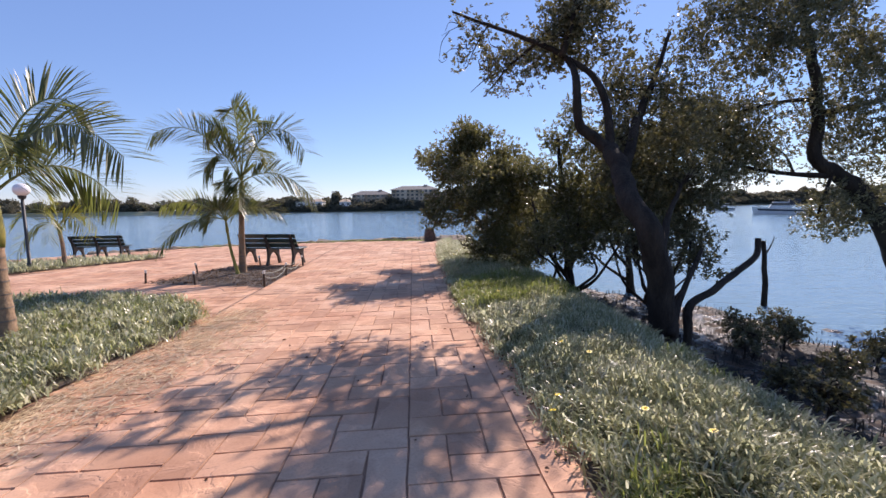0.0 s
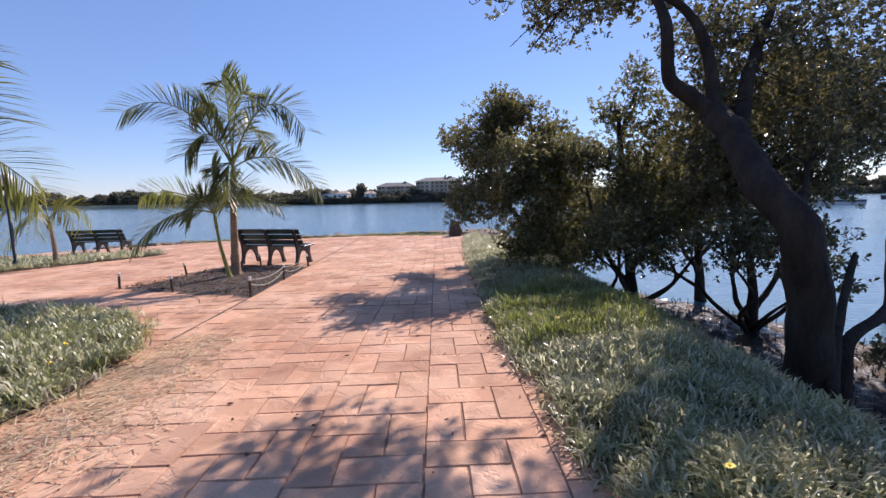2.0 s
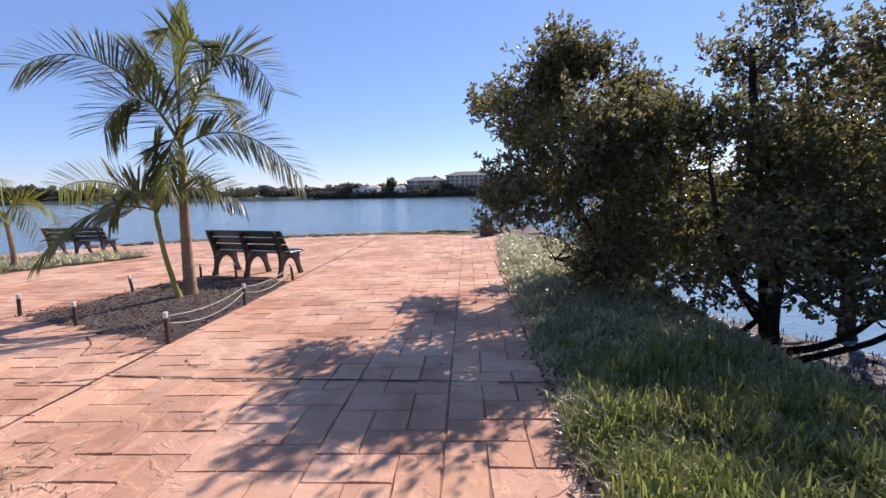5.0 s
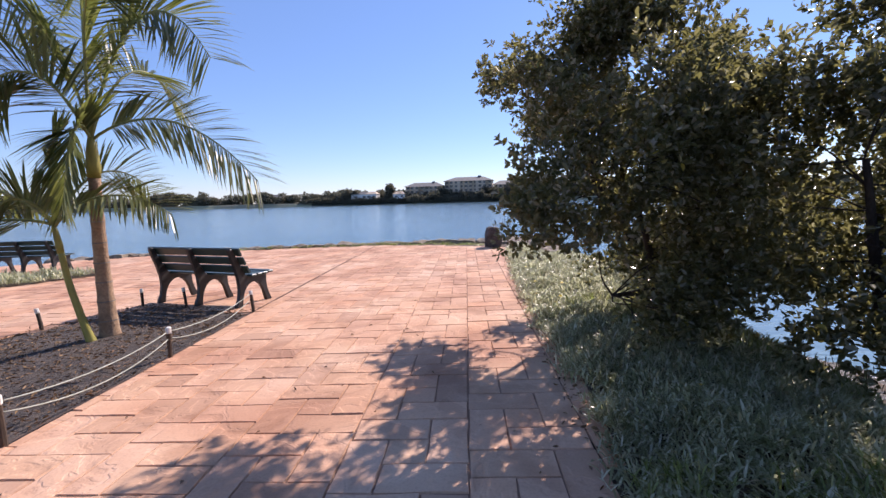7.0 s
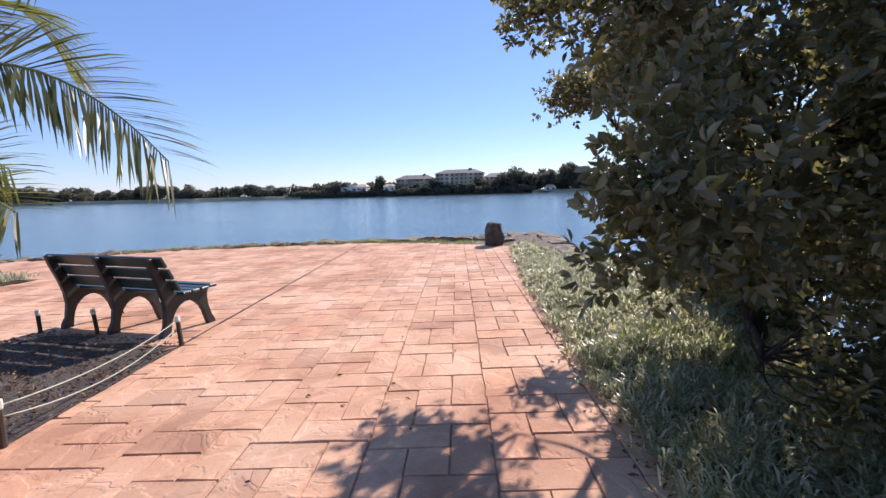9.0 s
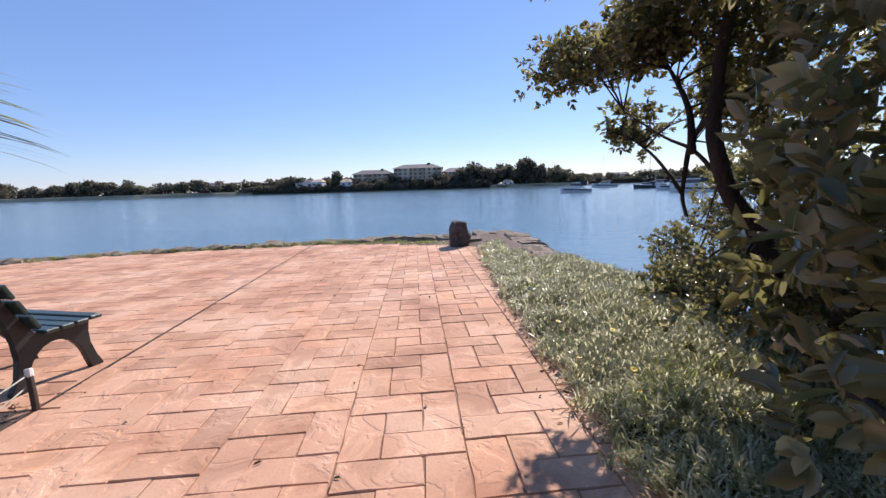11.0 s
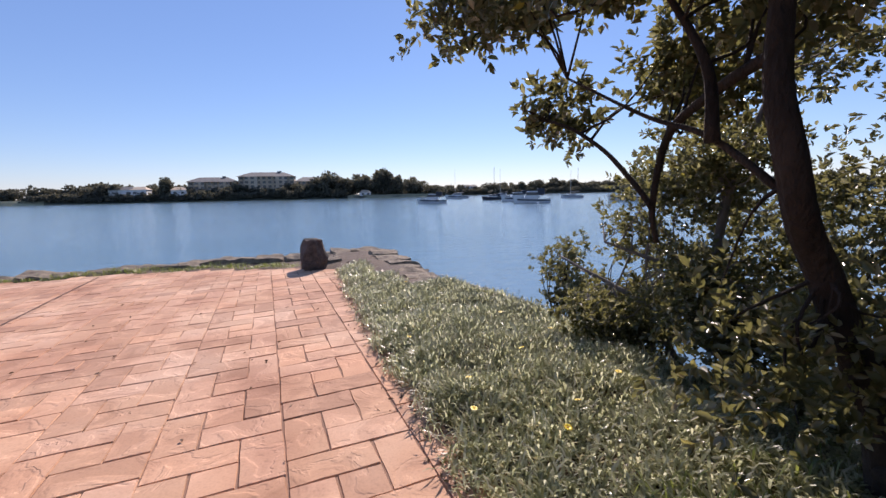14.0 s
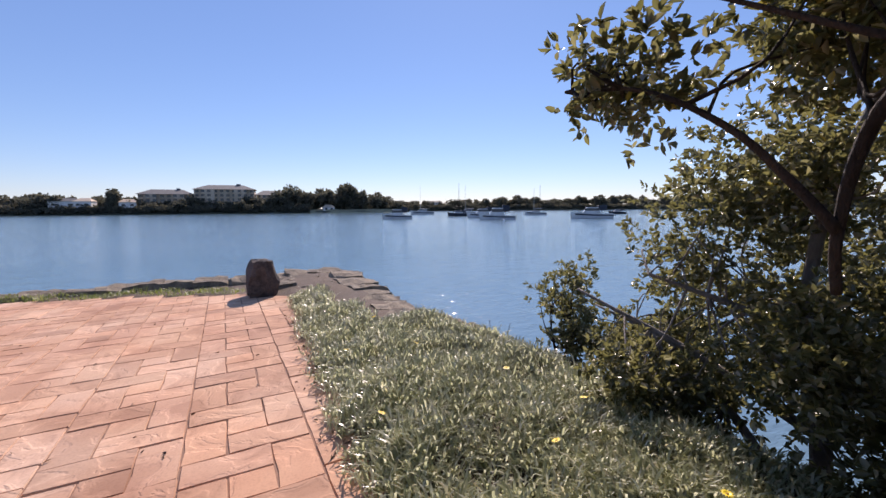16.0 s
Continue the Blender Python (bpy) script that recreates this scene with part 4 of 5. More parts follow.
tree("mangrove_tree", "big leaning grey mangrove with a dark crooked trunk", (3.45, 5.22, -0.75),
     ([(3.45, 5.22, -0.85), (3.43, 5.2, -0.2), (3.31, 5.12, 0.55), (3.10, 5.06, 1.1), (3.0, 5.38, 1.55), (3.08, 5.95, 2.0), (3.08, 6.38, 2.34)], 0.19, 0.13),
     [([(3.08, 6.38, 2.32), (2.86, 6.46, 2.54), (2.62, 6.46, 2.75), (2.57, 6.42, 3.2), (2.60, 6.75, 3.65), (2.50, 6.9, 3.95), (1.9, 6.9, 4.25), (1.2, 7.0, 4.55), (0.6, 7.3, 4.9)], 0.10, 0.02),
      ([(2.42, 6.8, 3.95), (2.55, 6.7, 4.5), (2.7, 6.7, 5.2)], 0.06, 0.02),
      ([(3.08, 6.36, 2.28), (3.12, 6.6, 3.0), (2.95, 6.8, 3.6), (2.55, 6.9, 3.95)], 0.075, 0.045),
      ([(3.3, 6.3, 2.0), (3.7, 6.8, 2.9), (4.2, 7.3, 3.7), (4.6, 7.6, 4.6)], 0.10, 0.03),
      ([(3.78, 5.30, -0.95), (3.86, 5.36, -0.4), (3.92, 5.42, 0.0), (4.4, 5.66, 0.18), (5.0, 6.0, 0.42), (5.4, 6.22, 0.62), (5.46, 6.26, 0.88)], 0.066, 0.042), ([(3.42, 4.95, -0.3), (3.62, 5.2, 0.05), (3.95, 5.55, 0.35), (4.4, 6.0, 0.75)], 0.06, 0.03),
      ([(3.33, 5.15, 0.45), (3.9, 6.1, 1.2), (4.6, 7.0, 1.8)], 0.07, 0.03),
      ([(2.0, 6.9, 4.2), (1.6, 7.6, 4.0), (1.25, 8.4, 3.7)], 0.03, 0.008),
      ([(1.2, 7.0, 4.55), (1.0, 7.3, 4.3), (0.85, 7.5, 4.0)], 0.014, 0.005),
      ([(1.6, 7.6, 4.0), (1.25, 7.8, 3.9), (0.95, 8.0, 3.7)], 0.014, 0.005)] + bare_twigs((0.6, 7.25, 4.45), (1.5, 7.9, 4.1), 16),
     [((3.0, 7.0, 4.4), (1.0, 1.0, 0.65), 115), ((2.45, 7.7, 4.35), (0.8, 0.8, 0.45), 62), ((1.7, 7.8, 4.15), (0.6, 0.7, 0.5), 30), ((0.85, 7.4, 4.5), (0.55, 0.4, 0.45), 13), ((3.4, 6.9, 5.1), (1.2, 1.2, 0.7), 95), ((4.0, 8.0, 3.7), (1.1, 1.0, 0.8), 85), ((3.4, 7.3, 2.5), (0.7, 0.6, 0.6), 34), ((4.4, 7.0, 2.9), (1.0, 0.9, 0.9), 100), ((5.0, 7.9, 2.0), (0.9, 0.9, 0.7), 50), ((3.9, 7.4, 3.3), (0.7, 0.8, 0.7), 40)],
     0.062, 56, 0.21, 360, BARK, MANGROVE_FAR, True, 0.25)
def pruned(x, y, z):
    """The crown is clipped back where people pass along the paving."""
    low = (z < 2.0) & (y < 10.3)
    return ~(low & (x < np.maximum(0.94 * (y - 8.38) - 0.45, -0.24))) & ~((z < 1.0) & (y > 8.3) & (x < 0.72)) & (x > -0.34)


tree("mangrove_tree", "dense rounded mangrove overhanging the paving", (1.55, 10.55, -0.1),
     ([(1.75, 10.5, -0.25), (1.62, 10.52, 0.45), (1.30, 10.58, 1.08), (1.05, 10.55, 1.42), (1.02, 10.62, 1.85), (1.12, 10.65, 2.5), (1.2, 10.65, 3.2)], 0.072, 0.022),
     [([(1.1, 10.65, 1.85), (1.17, 10.95, 1.78), (1.23, 11.2, 1.68), (1.25, 11.3, 1.5), (1.25, 11.33, 1.28), (1.3, 11.34, 1.12)], 0.024, 0.014),
      ([(1.24, 11.32, 1.3), (1.18, 11.42, 1.45), (1.1, 11.55, 1.62), (1.0, 11.8, 1.78), (0.95, 12.1, 1.85)], 0.018, 0.006),
      ([(1.12, 10.58, 1.34), (1.05, 10.85, 1.58), (0.98, 11.1, 1.7), (0.85, 11.5, 1.95)], 0.016, 0.006),
      ([(1.02, 10.82, 1.56), (1.0, 10.85, 1.85), (0.9, 11.0, 2.2)], 0.028, 0.01),
      ([(1.62, 10.52, 0.45), (1.3, 9.8, 1.0), (0.9, 9.1, 1.5)], 0.05, 0.012),
      ([(1.5, 10.5, 0.7), (1.9, 10.0, 1.2), (2.1, 9.6, 1.8)], 0.05, 0.012),
      ([(1.6, 10.5, 0.3), (1.2, 9.7, 0.45), (0.8, 9.0, 0.6)], 0.035, 0.01)],
     [((1.0, 10.2, 3.0), (0.58, 0.6, 0.55), 105), ((1.25, 10.0, 3.3), (0.58, 0.6, 0.42), 75), ((0.95, 10.9, 2.6), (0.64, 0.7, 0.40), 115), ((0.72, 11.5, 2.35), (0.46, 0.5, 0.33), 78), ((1.1, 12.05, 1.88), (0.30, 0.34, 0.26), 30), ((1.45, 11.1, 2.25), (0.5, 0.55, 0.38), 95), ((1.75, 11.6, 2.05), (0.45, 0.45, 0.36), 78), ((0.32, 8.62, 1.36), (0.62, 0.46, 0.54), 96), ((0.15, 10.3, 2.8), (0.44, 0.5, 0.4), 46), ((0.35, 9.5, 2.45), (0.5, 0.5, 0.36), 48), ((0.55, 9.1, 1.95), (0.5, 0.45, 0.42), 56), ((0.8, 9.95, 2.72), (0.55, 0.55, 0.46), 90), ((0.42, 11.9, 2.44), (0.26, 0.26, 0.13), 24), ((1.9, 10.0, 1.55), (0.5, 0.5, 0.5), 95), ((1.0, 8.8, 1.9), (0.72, 0.58, 0.62), 104), ((1.45, 9.0, 1.2), (0.66, 0.58, 0.76), 104), ((1.62, 9.4, 2.0), (0.6, 0.55, 0.5), 105), ((2.1, 10.3, 2.5), (0.5, 0.5, 0.48), 80), ((1.75, 9.8, 2.5), (0.5, 0.5, 0.42), 85), ((1.5, 9.0, 1.75), (0.45, 0.45, 0.45), 65), ((1.45, 9.9, 2.9), (0.5, 0.5, 0.4), 65), ((0.95, 8.95, 1.5), (0.4, 0.4, 0.4), 50), ((2.0, 9.1, 2.0), (0.5, 0.45, 0.5), 85), ((1.4, 8.85, 0.5), (0.5, 0.44, 0.36), 50), ((1.75, 10.0, 0.9), (0.46, 0.46, 0.5), 60), ((2.0, 11.0, 0.5), (0.34, 0.4, 0.4), 30), ((1.5, 10.3, 0.72), (0.34, 0.34, 0.42), 36), ((1.15, 10.75, 0.75), (0.28, 0.3, 0.3), 12)],
     0.052, 50, 0.12, 560, BARK, MANGROVE, True, 0.35, 0.02, 0.46, pruned)
tree("mangrove_tree", "tall bushy mangrove rooted in the mud", (3.4, 9.3, -0.8),
     ([(3.4, 9.3, -0.85), (3.3, 9.25, -0.1), (3.2, 9.3, 0.8), (3.15, 9.5, 1.9), (3.1, 9.6, 3.0)], 0.10, 0.035),
     [([(3.35, 9.28, -0.3), (2.9, 9.1, 0.2), (2.5, 8.8, 0.9), (2.3, 8.7, 1.6)], 0.06, 0.02), ([(3.3, 9.3, 0.0), (3.8, 9.7, 0.6), (4.2, 10.1, 1.5)], 0.06, 0.02), ([(3.3, 9.2, -0.4), (3.0, 8.6, -0.2), (2.7, 8.1, 0.2), (2.6, 7.9, 0.7)], 0.05, 0.02), ([(3.4, 9.3, -0.6), (3.7, 8.7, -0.2), (4.0, 8.2, 0.6)], 0.05, 0.02),
      ([(3.2, 9.2, -0.75), (2.85, 8.9, -0.25), (2.75, 8.4, 0.15), (2.3, 8.0, 0.5)], 0.045, 0.015), ([(3.3, 9.2, -0.7), (3.25, 8.5, -0.35), (3.45, 7.9, 0.1), (3.2, 7.5, 0.5)], 0.045, 0.015), ([(3.35, 9.25, -0.5), (3.1, 8.9, 0.1), (3.3, 8.5, 0.5), (3.15, 8.2, 1.1)], 0.04, 0.015)],
     [((3.45, 9.8, 3.1), (0.75, 0.8, 0.85), 85), ((2.85, 9.0, 1.72), (0.78, 0.8, 0.8), 135), ((3.7, 9.2, 2.1), (1.0, 0.9, 1.0), 105), ((4.4, 9.0, 2.9), (0.9, 0.9, 0.9), 70), ((3.6, 8.4, 1.1), (0.8, 0.7, 0.55), 80), ((3.0, 8.6, 1.0), (0.75, 0.7, 0.6), 70), ((4.2, 9.8, 1.6), (0.8, 0.9, 0.9), 80), ((2.6, 10.4, 1.2), (0.6, 0.8, 0.75), 80), ((2.6, 9.3, 0.75), (0.55, 0.6, 0.4), 40), ((2.55, 7.9, 0.85), (0.6, 0.5, 0.3), 40), ((3.0, 7.7, 0.6), (0.7, 0.5, 0.25), 24), ((2.2, 8.5, 0.5), (0.4, 0.5, 0.25), 24), ((3.2, 10.6, 0.7), (0.8, 0.7, 0.6), 70)],
     0.060, 60, 0.16, 300, BARK, MANGROVE, True, 0.35)
tree("mangrove_tree", "many-stemmed mangrove standing in the mud", (5.0, 8.5, -0.9),
     ([(5.0, 8.5, -1.0), (4.95, 8.4, -0.2), (4.8, 8.4, 0.8), (4.75, 8.4, 2.2)], 0.09, 0.03),
     [([(5.0, 8.5, -0.7), (4.5, 8.1, -0.2), (4.2, 7.8, 0.6)], 0.055, 0.02), ([(5.0, 8.45, -0.5), (5.5, 8.6, 0.2), (5.7, 8.6, 1.4)], 0.055, 0.02), ([(4.9, 8.5, -0.8), (4.4, 8.8, -0.3), (4.2, 9.0, 0.5)], 0.045, 0.015), ([(5.05, 8.4, -0.8), (5.3, 8.0, -0.2), (5.2, 7.7, 0.7)], 0.045, 0.015),
      ([(4.9, 8.4, -0.85), (4.45, 7.9, -0.45), (4.3, 7.4, 0.0), (3.8, 7.1, 0.5)], 0.045, 0.015), ([(4.95, 8.35, -0.8), (4.8, 7.8, -0.4), (4.95, 7.3, 0.1)], 0.04, 0.012)],
     [((4.7, 8.4, 2.5), (1.0, 0.9, 0.9), 140), ((4.3, 7.9, 1.3), (0.85, 0.75, 0.75), 120), ((5.6, 8.5, 1.6), (0.9, 0.9, 0.95), 130), ((5.2, 8.0, 0.8), (0.8, 0.7, 0.5), 70), ((4.3, 7.6, 0.6), (0.8, 0.6, 0.3), 36), ((3.9, 7.2, 0.8), (0.6, 0.5, 0.35), 36), ((5.1, 7.4, 0.4), (0.7, 0.5, 0.25), 20), ((3.9, 7.6, 2.1), (0.7, 0.7, 0.7), 80), ((5.6, 8.9, 2.9), (0.9, 0.9, 0.7), 90)],
     0.064, 50, 0.17, 260, BARK, MANGROVE_FAR, True, 0.3)
tree("mangrove_tree", "spreading mangrove at the water's edge", (5.6, 11.2, -1.0),
     ([(5.6, 11.2, -1.2), (5.5, 11.1, -0.3), (5.4, 11.2, 0.8), (5.3, 11.3, 2.2)], 0.11, 0.04),
     [([(5.5, 11.1, -0.3), (4.9, 10.6, 0.2), (4.5, 10.3, 0.9)], 0.06, 0.02), ([(5.5, 11.2, 0.0), (6.2, 11.5, 0.6), (6.8, 11.8, 1.4)], 0.06, 0.02), ([(5.55, 11.1, -0.7), (5.0, 11.5, -0.3), (4.4, 12.0, 0.4)], 0.05, 0.02)],
     [((5.2, 11.2, 2.6), (1.3, 1.1, 1.2), 170), ((6.2, 10.8, 3.0), (1.2, 1.0, 0.9), 110), ((4.6, 10.6, 1.3), (0.9, 0.9, 0.8), 80), ((6.5, 11.6, 1.7), (1.1, 1.0, 0.9), 90), ((4.3, 12.2, 1.0), (0.9, 0.9, 0.9), 80), ((5.4, 11.2, 1.0), (1.1, 0.9, 0.7), 70)],
     0.085, 46, 0.18, 160, BARK, MANGROVE_FAR, False, 0.3)
tree("mangrove_tree", "large crooked mangrove leaning over the shallows", (10.6, 8.6, -1.0),
     ([(10.6, 8.6, -1.3), (10.2, 8.6, 0.2), (9.5, 8.6, 1.4), (8.9, 8.7, 2.0), (8.45, 8.8, 2.4), (8.35, 8.7, 3.3), (8.0, 8.5, 4.3), (7.5, 8.3, 5.4)], 0.22, 0.07),
     [([(8.9, 8.7, 2.0), (8.2, 8.8, 2.05), (7.4, 8.9, 2.15), (6.7, 9.0, 2.35)], 0.07, 0.025), ([(8.8, 8.7, 2.1), (8.55, 8.6, 1.7), (8.4, 8.6, 1.1)], 0.05, 0.02), ([(8.35, 8.7, 3.3), (9.3, 8.7, 3.5), (10.5, 8.8, 3.8)], 0.09, 0.04), ([(8.2, 8.6, 3.6), (7.3, 8.4, 3.5), (6.4, 8.4, 3.3)], 0.05, 0.02), ([(7.9, 8.5, 4.5), (6.9, 8.2, 4.9), (5.9, 8.0, 5.2)], 0.05, 0.02), ([(8.1, 8.9, 2.06), (7.9, 8.9, 2.45), (7.6, 8.9, 2.7)], 0.03, 0.01)],
     [((6.9, 9.0, 2.4), (1.0, 0.9, 0.7), 90), ((6.2, 9.2, 3.6), (1.0, 0.9, 0.8), 85), ((5.6, 7.6, 4.6), (1.1, 1.0, 0.7), 45), ((9.6, 9.2, 2.9), (1.2, 1.0, 0.8), 70), ((7.6, 8.4, 5.4), (1.7, 1.4, 0.9), 130), ((6.6, 8.2, 4.4), (1.2, 1.2, 0.8), 80), ((9.6, 8.7, 4.4), (1.4, 1.3, 1.0), 100), ((6.7, 8.7, 3.1), (1.0, 0.9, 0.6), 55), ((9.0, 8.6, 1.3), (1.2, 1.0, 0.5), 60), ((10.2, 8.6, 2.4), (1.0, 1.0, 0.7), 50), ((8.4, 8.5, 3.6), (1.0, 0.9, 0.5), 30)],
     0.075, 92, 0.28, 260, BARK, MANGROVE_FAR, False, 0.25)
tree("mangrove_tree", "bushy mangrove with pale crooked stems on the bank", (2.35, 11.95, -0.5),
     ([(2.95, 12.1, -0.9), (2.75, 12.0, 0.0), (2.6, 12.05, 0.7), (2.65, 12.0, 1.4), (2.8, 11.8, 2.2)], 0.055, 0.025),
     [([(2.62, 12.04, 0.6), (2.3, 12.3, 0.8), (2.0, 12.6, 0.95)], 0.03, 0.01), ([(2.75, 12.0, 0.0), (2.3, 12.6, 0.45), (1.95, 13.2, 0.75)], 0.035, 0.01), ([(2.4, 12.0, -0.2), (2.6, 12.8, 0.3), (2.5, 13.6, 0.5)], 0.035, 0.01)],
     [((2.9, 11.4, 2.4), (0.8, 0.7, 0.5), 60), ((2.9, 12.6, 1.2), (0.8, 0.8, 0.55), 80), ((2.6, 12.9, 0.5), (0.75, 0.8, 0.5), 80), ((3.6, 11.9, 0.9), (0.9, 0.9, 0.8), 80), ((2.75, 11.6, 0.25), (0.6, 0.7, 0.45), 60), ((2.55, 11.2, -0.05), (0.45, 0.6, 0.35), 40), ((2.55, 12.1, 1.5), (0.5, 0.5, 0.4), 44), ((2.0, 12.4, 0.25), (0.5, 0.5, 0.45), 60), ((2.35, 12.6, -0.05), (0.5, 0.6, 0.35), 50), ((2.3, 11.75, 0.6), (0.45, 0.4, 0.45), 60), ((2.1, 11.65, 0.0), (0.35, 0.4, 0.35), 44), ((3.0, 12.6, 1.8), (0.6, 0.6, 0.4), 50), ((3.3, 12.4, 0.4), (0.7, 0.7, 0.6), 70), ((2.3, 11.3, -0.05), (0.4, 0.5, 0.3), 40)],
     0.048, 72, 0.11, 360, PALE_BARK, MANGROVE, True, 0.3)
tree("mangrove_shrub", "low mangrove shrub at the foot of the bank", (2.75, 14.2, -0.9),
     ([(2.75, 14.2, -1.1), (2.8, 14.2, -0.4), (2.75, 14.25, 0.2)], 0.04, 0.015),
     [([(2.78, 14.2, -0.5), (2.5, 14.1, -0.2), (2.4, 14.1, 0.1)], 0.025, 0.01), ([(2.8, 14.2, -0.5), (3.1, 13.9, -0.1), (3.3, 13.7, 0.3)], 0.025, 0.01)],
     [((2.8, 14.25, 0.45), (0.42, 0.4, 0.42), 50), ((2.75, 13.8, -0.05), (0.5, 0.55, 0.55), 70), ((3.4, 13.5, 0.1), (0.7, 0.6, 0.6), 70), ((2.45, 13.4, -0.35), (0.4, 0.5, 0.35), 40)],
     0.05, 50, 0.10, 130, BARK, MANGROVE, True, 0.3, 0.0)

# Low dark shrubs scattered over the mud below the bank.
for k, (x, y) in enumerate(((4.77, 5.5), (4.45, 4.39), (5.2, 4.5), (5.77, 6.03), (5.3, 6.5), (6.2, 6.7), (4.2, 3.5), (6.4, 5.2))):
    g = float(land(x, y))
    tree("mangrove_shrub", "small dark mangrove seedling growing in the wet mud", (x, y, g),
         ([(x, y, g - 0.1), (x + 0.03, y, g + 0.15), (x + 0.02, y + 0.03, g + 0.4)], 0.018, 0.008),
         [([(x + 0.02, y, g + 0.1), (x + 0.15, y + 0.05, g + 0.25), (x + 0.25, y + 0.1, g + 0.32)], 0.012, 0.005)],
         [((x, y, g + 0.38), (0.30, 0.28, 0.20), 12), ((x + 0.22, y + 0.08, g + 0.26), (0.26, 0.24, 0.14), 8)],
         0.055, 40, 0.07, 24, BARK, MANGROVE_FAR, False, 0.2, 0.0)

# Bare stump standing in the mud.
stump = thing("dead_tree", "thin bare dead trunk standing in the mud", "dead tree", (8.0, 9.45, -1.1))
put("trunk", limb_mesh("trunk", [(0, 0, -0.2), (0.03, 0, 0.5), (-0.02, 0, 1.1), (-0.08, 0, 1.65)], 0.07, 0.045, BARK), stump)
put("snag", limb_mesh("snag", [(-0.03, 0, 1.3), (0.1, 0.02, 1.5), (0.2, 0.02, 1.75)], 0.025, 0.008, BARK, sides=6), stump)
# Leafless twigs at the water by the seawall.
dead = thing("dead_shrub", "leafless grey twiggy shrub by the water", "dead shrub", (2.3, 15.05, -0.9))
for k in range(16):
    a, h = RNG.uniform(0, 6.28), RNG.uniform(0.5, 1.05)
    r = RNG.uniform(0.1, 0.3)
    put("twig", limb_mesh("twig", [(0, 0, -0.3), (math.cos(a) * r * 0.3, math.sin(a) * r * 0.3, h * 0.4), (math.cos(a) * r, math.sin(a) * r, h)], 0.009, 0.003, BARK, 3, 5), dead)

# Breathing roots stick out of the mud.
n = 5000
px_, py_ = RNG.uniform(2.4, 8.5, n), RNG.uniform(0.0, 13.5, n)
ok = (px_ > bank_x(py_) + 0.45) & (px_ < shore_x(py_) + 0.3)
px_, py_ = px_[ok], py_[ok]
root = np.stack([px_, py_, land(px_, py_) - 0.02], 1)
tagged(put("breathing_roots", blade_mesh("breathing_roots", root, RNG.uniform(0, 6.28, len(root)), RNG.uniform(0.08, 0.22, len(root)), np.full(len(root), 0.014), RNG.uniform(1.2, 1.5, len(root)), MUD)), "short dark mangrove breathing roots in mud", "roots", kind="stuff")

# ---- groundcover, grass, flowers, litter ----
def patch(x, y):
    """1 where lush grass takes over from the silvery groundcover."""
    return 0.5 + 0.5 * np.sin(x * 1.3 + 0.9 * np.sin(y * 0.9)) * np.sin(y * 1.15 + 0.6)


def rosettes(name, label, x, y, z, leaves, length, width, material, spread=0.05, lift=(0.35, 1.25)):
    n = len(x)
    m = RNG.integers(int(leaves * 0.6), int(leaves * 1.4), n)
    k = int(m.sum())
    rx, ry, rz = np.repeat(x, m), np.repeat(y, m), np.repeat(z, m)
    root = np.stack([rx + RNG.normal(size=k) * spread, ry + RNG.normal(size=k) * spread, rz], 1)
    mound = 0.5 + 0.5 * np.sin(x * 5.3 + 1.7 * np.sin(y * 3.1)) * np.sin(y * 4.7 + 1.3 * np.sin(x * 4.1))
    size = np.repeat(RNG.uniform(0.75, 1.2, n) * (0.72 + 0.62 * mound), m)
    root[:, 2] += np.repeat(mound, m) * 0.045
    me = blade_mesh(name, root, RNG.uniform(0, 2 * math.pi, k), length * size * RNG.uniform(0.6, 1.2, k), width * RNG.uniform(0.7, 1.3, k), RNG.uniform(*lift, k), material)
    return tagged(put(name, me), label, "groundcover", kind="stuff")


n = 12500
vy = RNG.uniform(-0.4, 17.6, n)
vx = edge_x(vy) - 0.04 + (bank_x(vy) + 0.30 - edge_x(vy)) * RNG.random(n)
rag = 0.07 * np.sin(vy * 7) * np.sin(vy * 2.3 + 1) + 0.03 * np.sin(vy * 19)
ok = (vx > edge_x(vy) + rag - 0.02) & ~((vx > 0.85) & (vy > 15.3)) & ~((vx > 0.55) & (vy > 16.4))
vx, vy = vx[ok], vy[ok]
vz = np.where(vx > bank_x(vy), land(vx, vy), verge_top(vx, vy)) - 0.015
lush = patch(vx, vy) * 0.75 + 0.35 * np.exp(-((vx - 1.1) ** 2 + (vy - 9.7) ** 2) / 0.6) + 0.45 * np.exp(-((vx - 0.9) ** 2 + (vy - 5.6) ** 2) / 0.5) > RNG.uniform(0.45, 1.15, len(vx)) + 0.4 * np.clip(vy - 10.6, 0, 1) - 0.03 * np.clip(8.5 - vy, 0, 1)
rosettes("groundcover", "silvery strap-leaved groundcover with yellow flowers on the verge", vx[~lush], vy[~lush], vz[~lush], 17, 0.112, 0.0115, GAZANIA, 0.05, (0.25, 1.2))
gx, gy, gz = vx[lush], vy[lush], vz[lush]
rosettes("grass", "lush green grass among the groundcover on the verge", gx, gy, gz, 24, 0.16, 0.0085, GRASS, 0.055, (0.45, 1.4))
n = 6800
bx, by = RNG.uniform(-9.5, -2.7, n), RNG.uniform(0.2, 6.9, n)
ok = inside(LEFT_BED, bx + 0.05 * np.sin(by * 6) - 0.03 + RNG.normal(size=n) * 0.06, by + RNG.normal(size=n) * 0.06)
bx, by = bx[ok], by[ok]
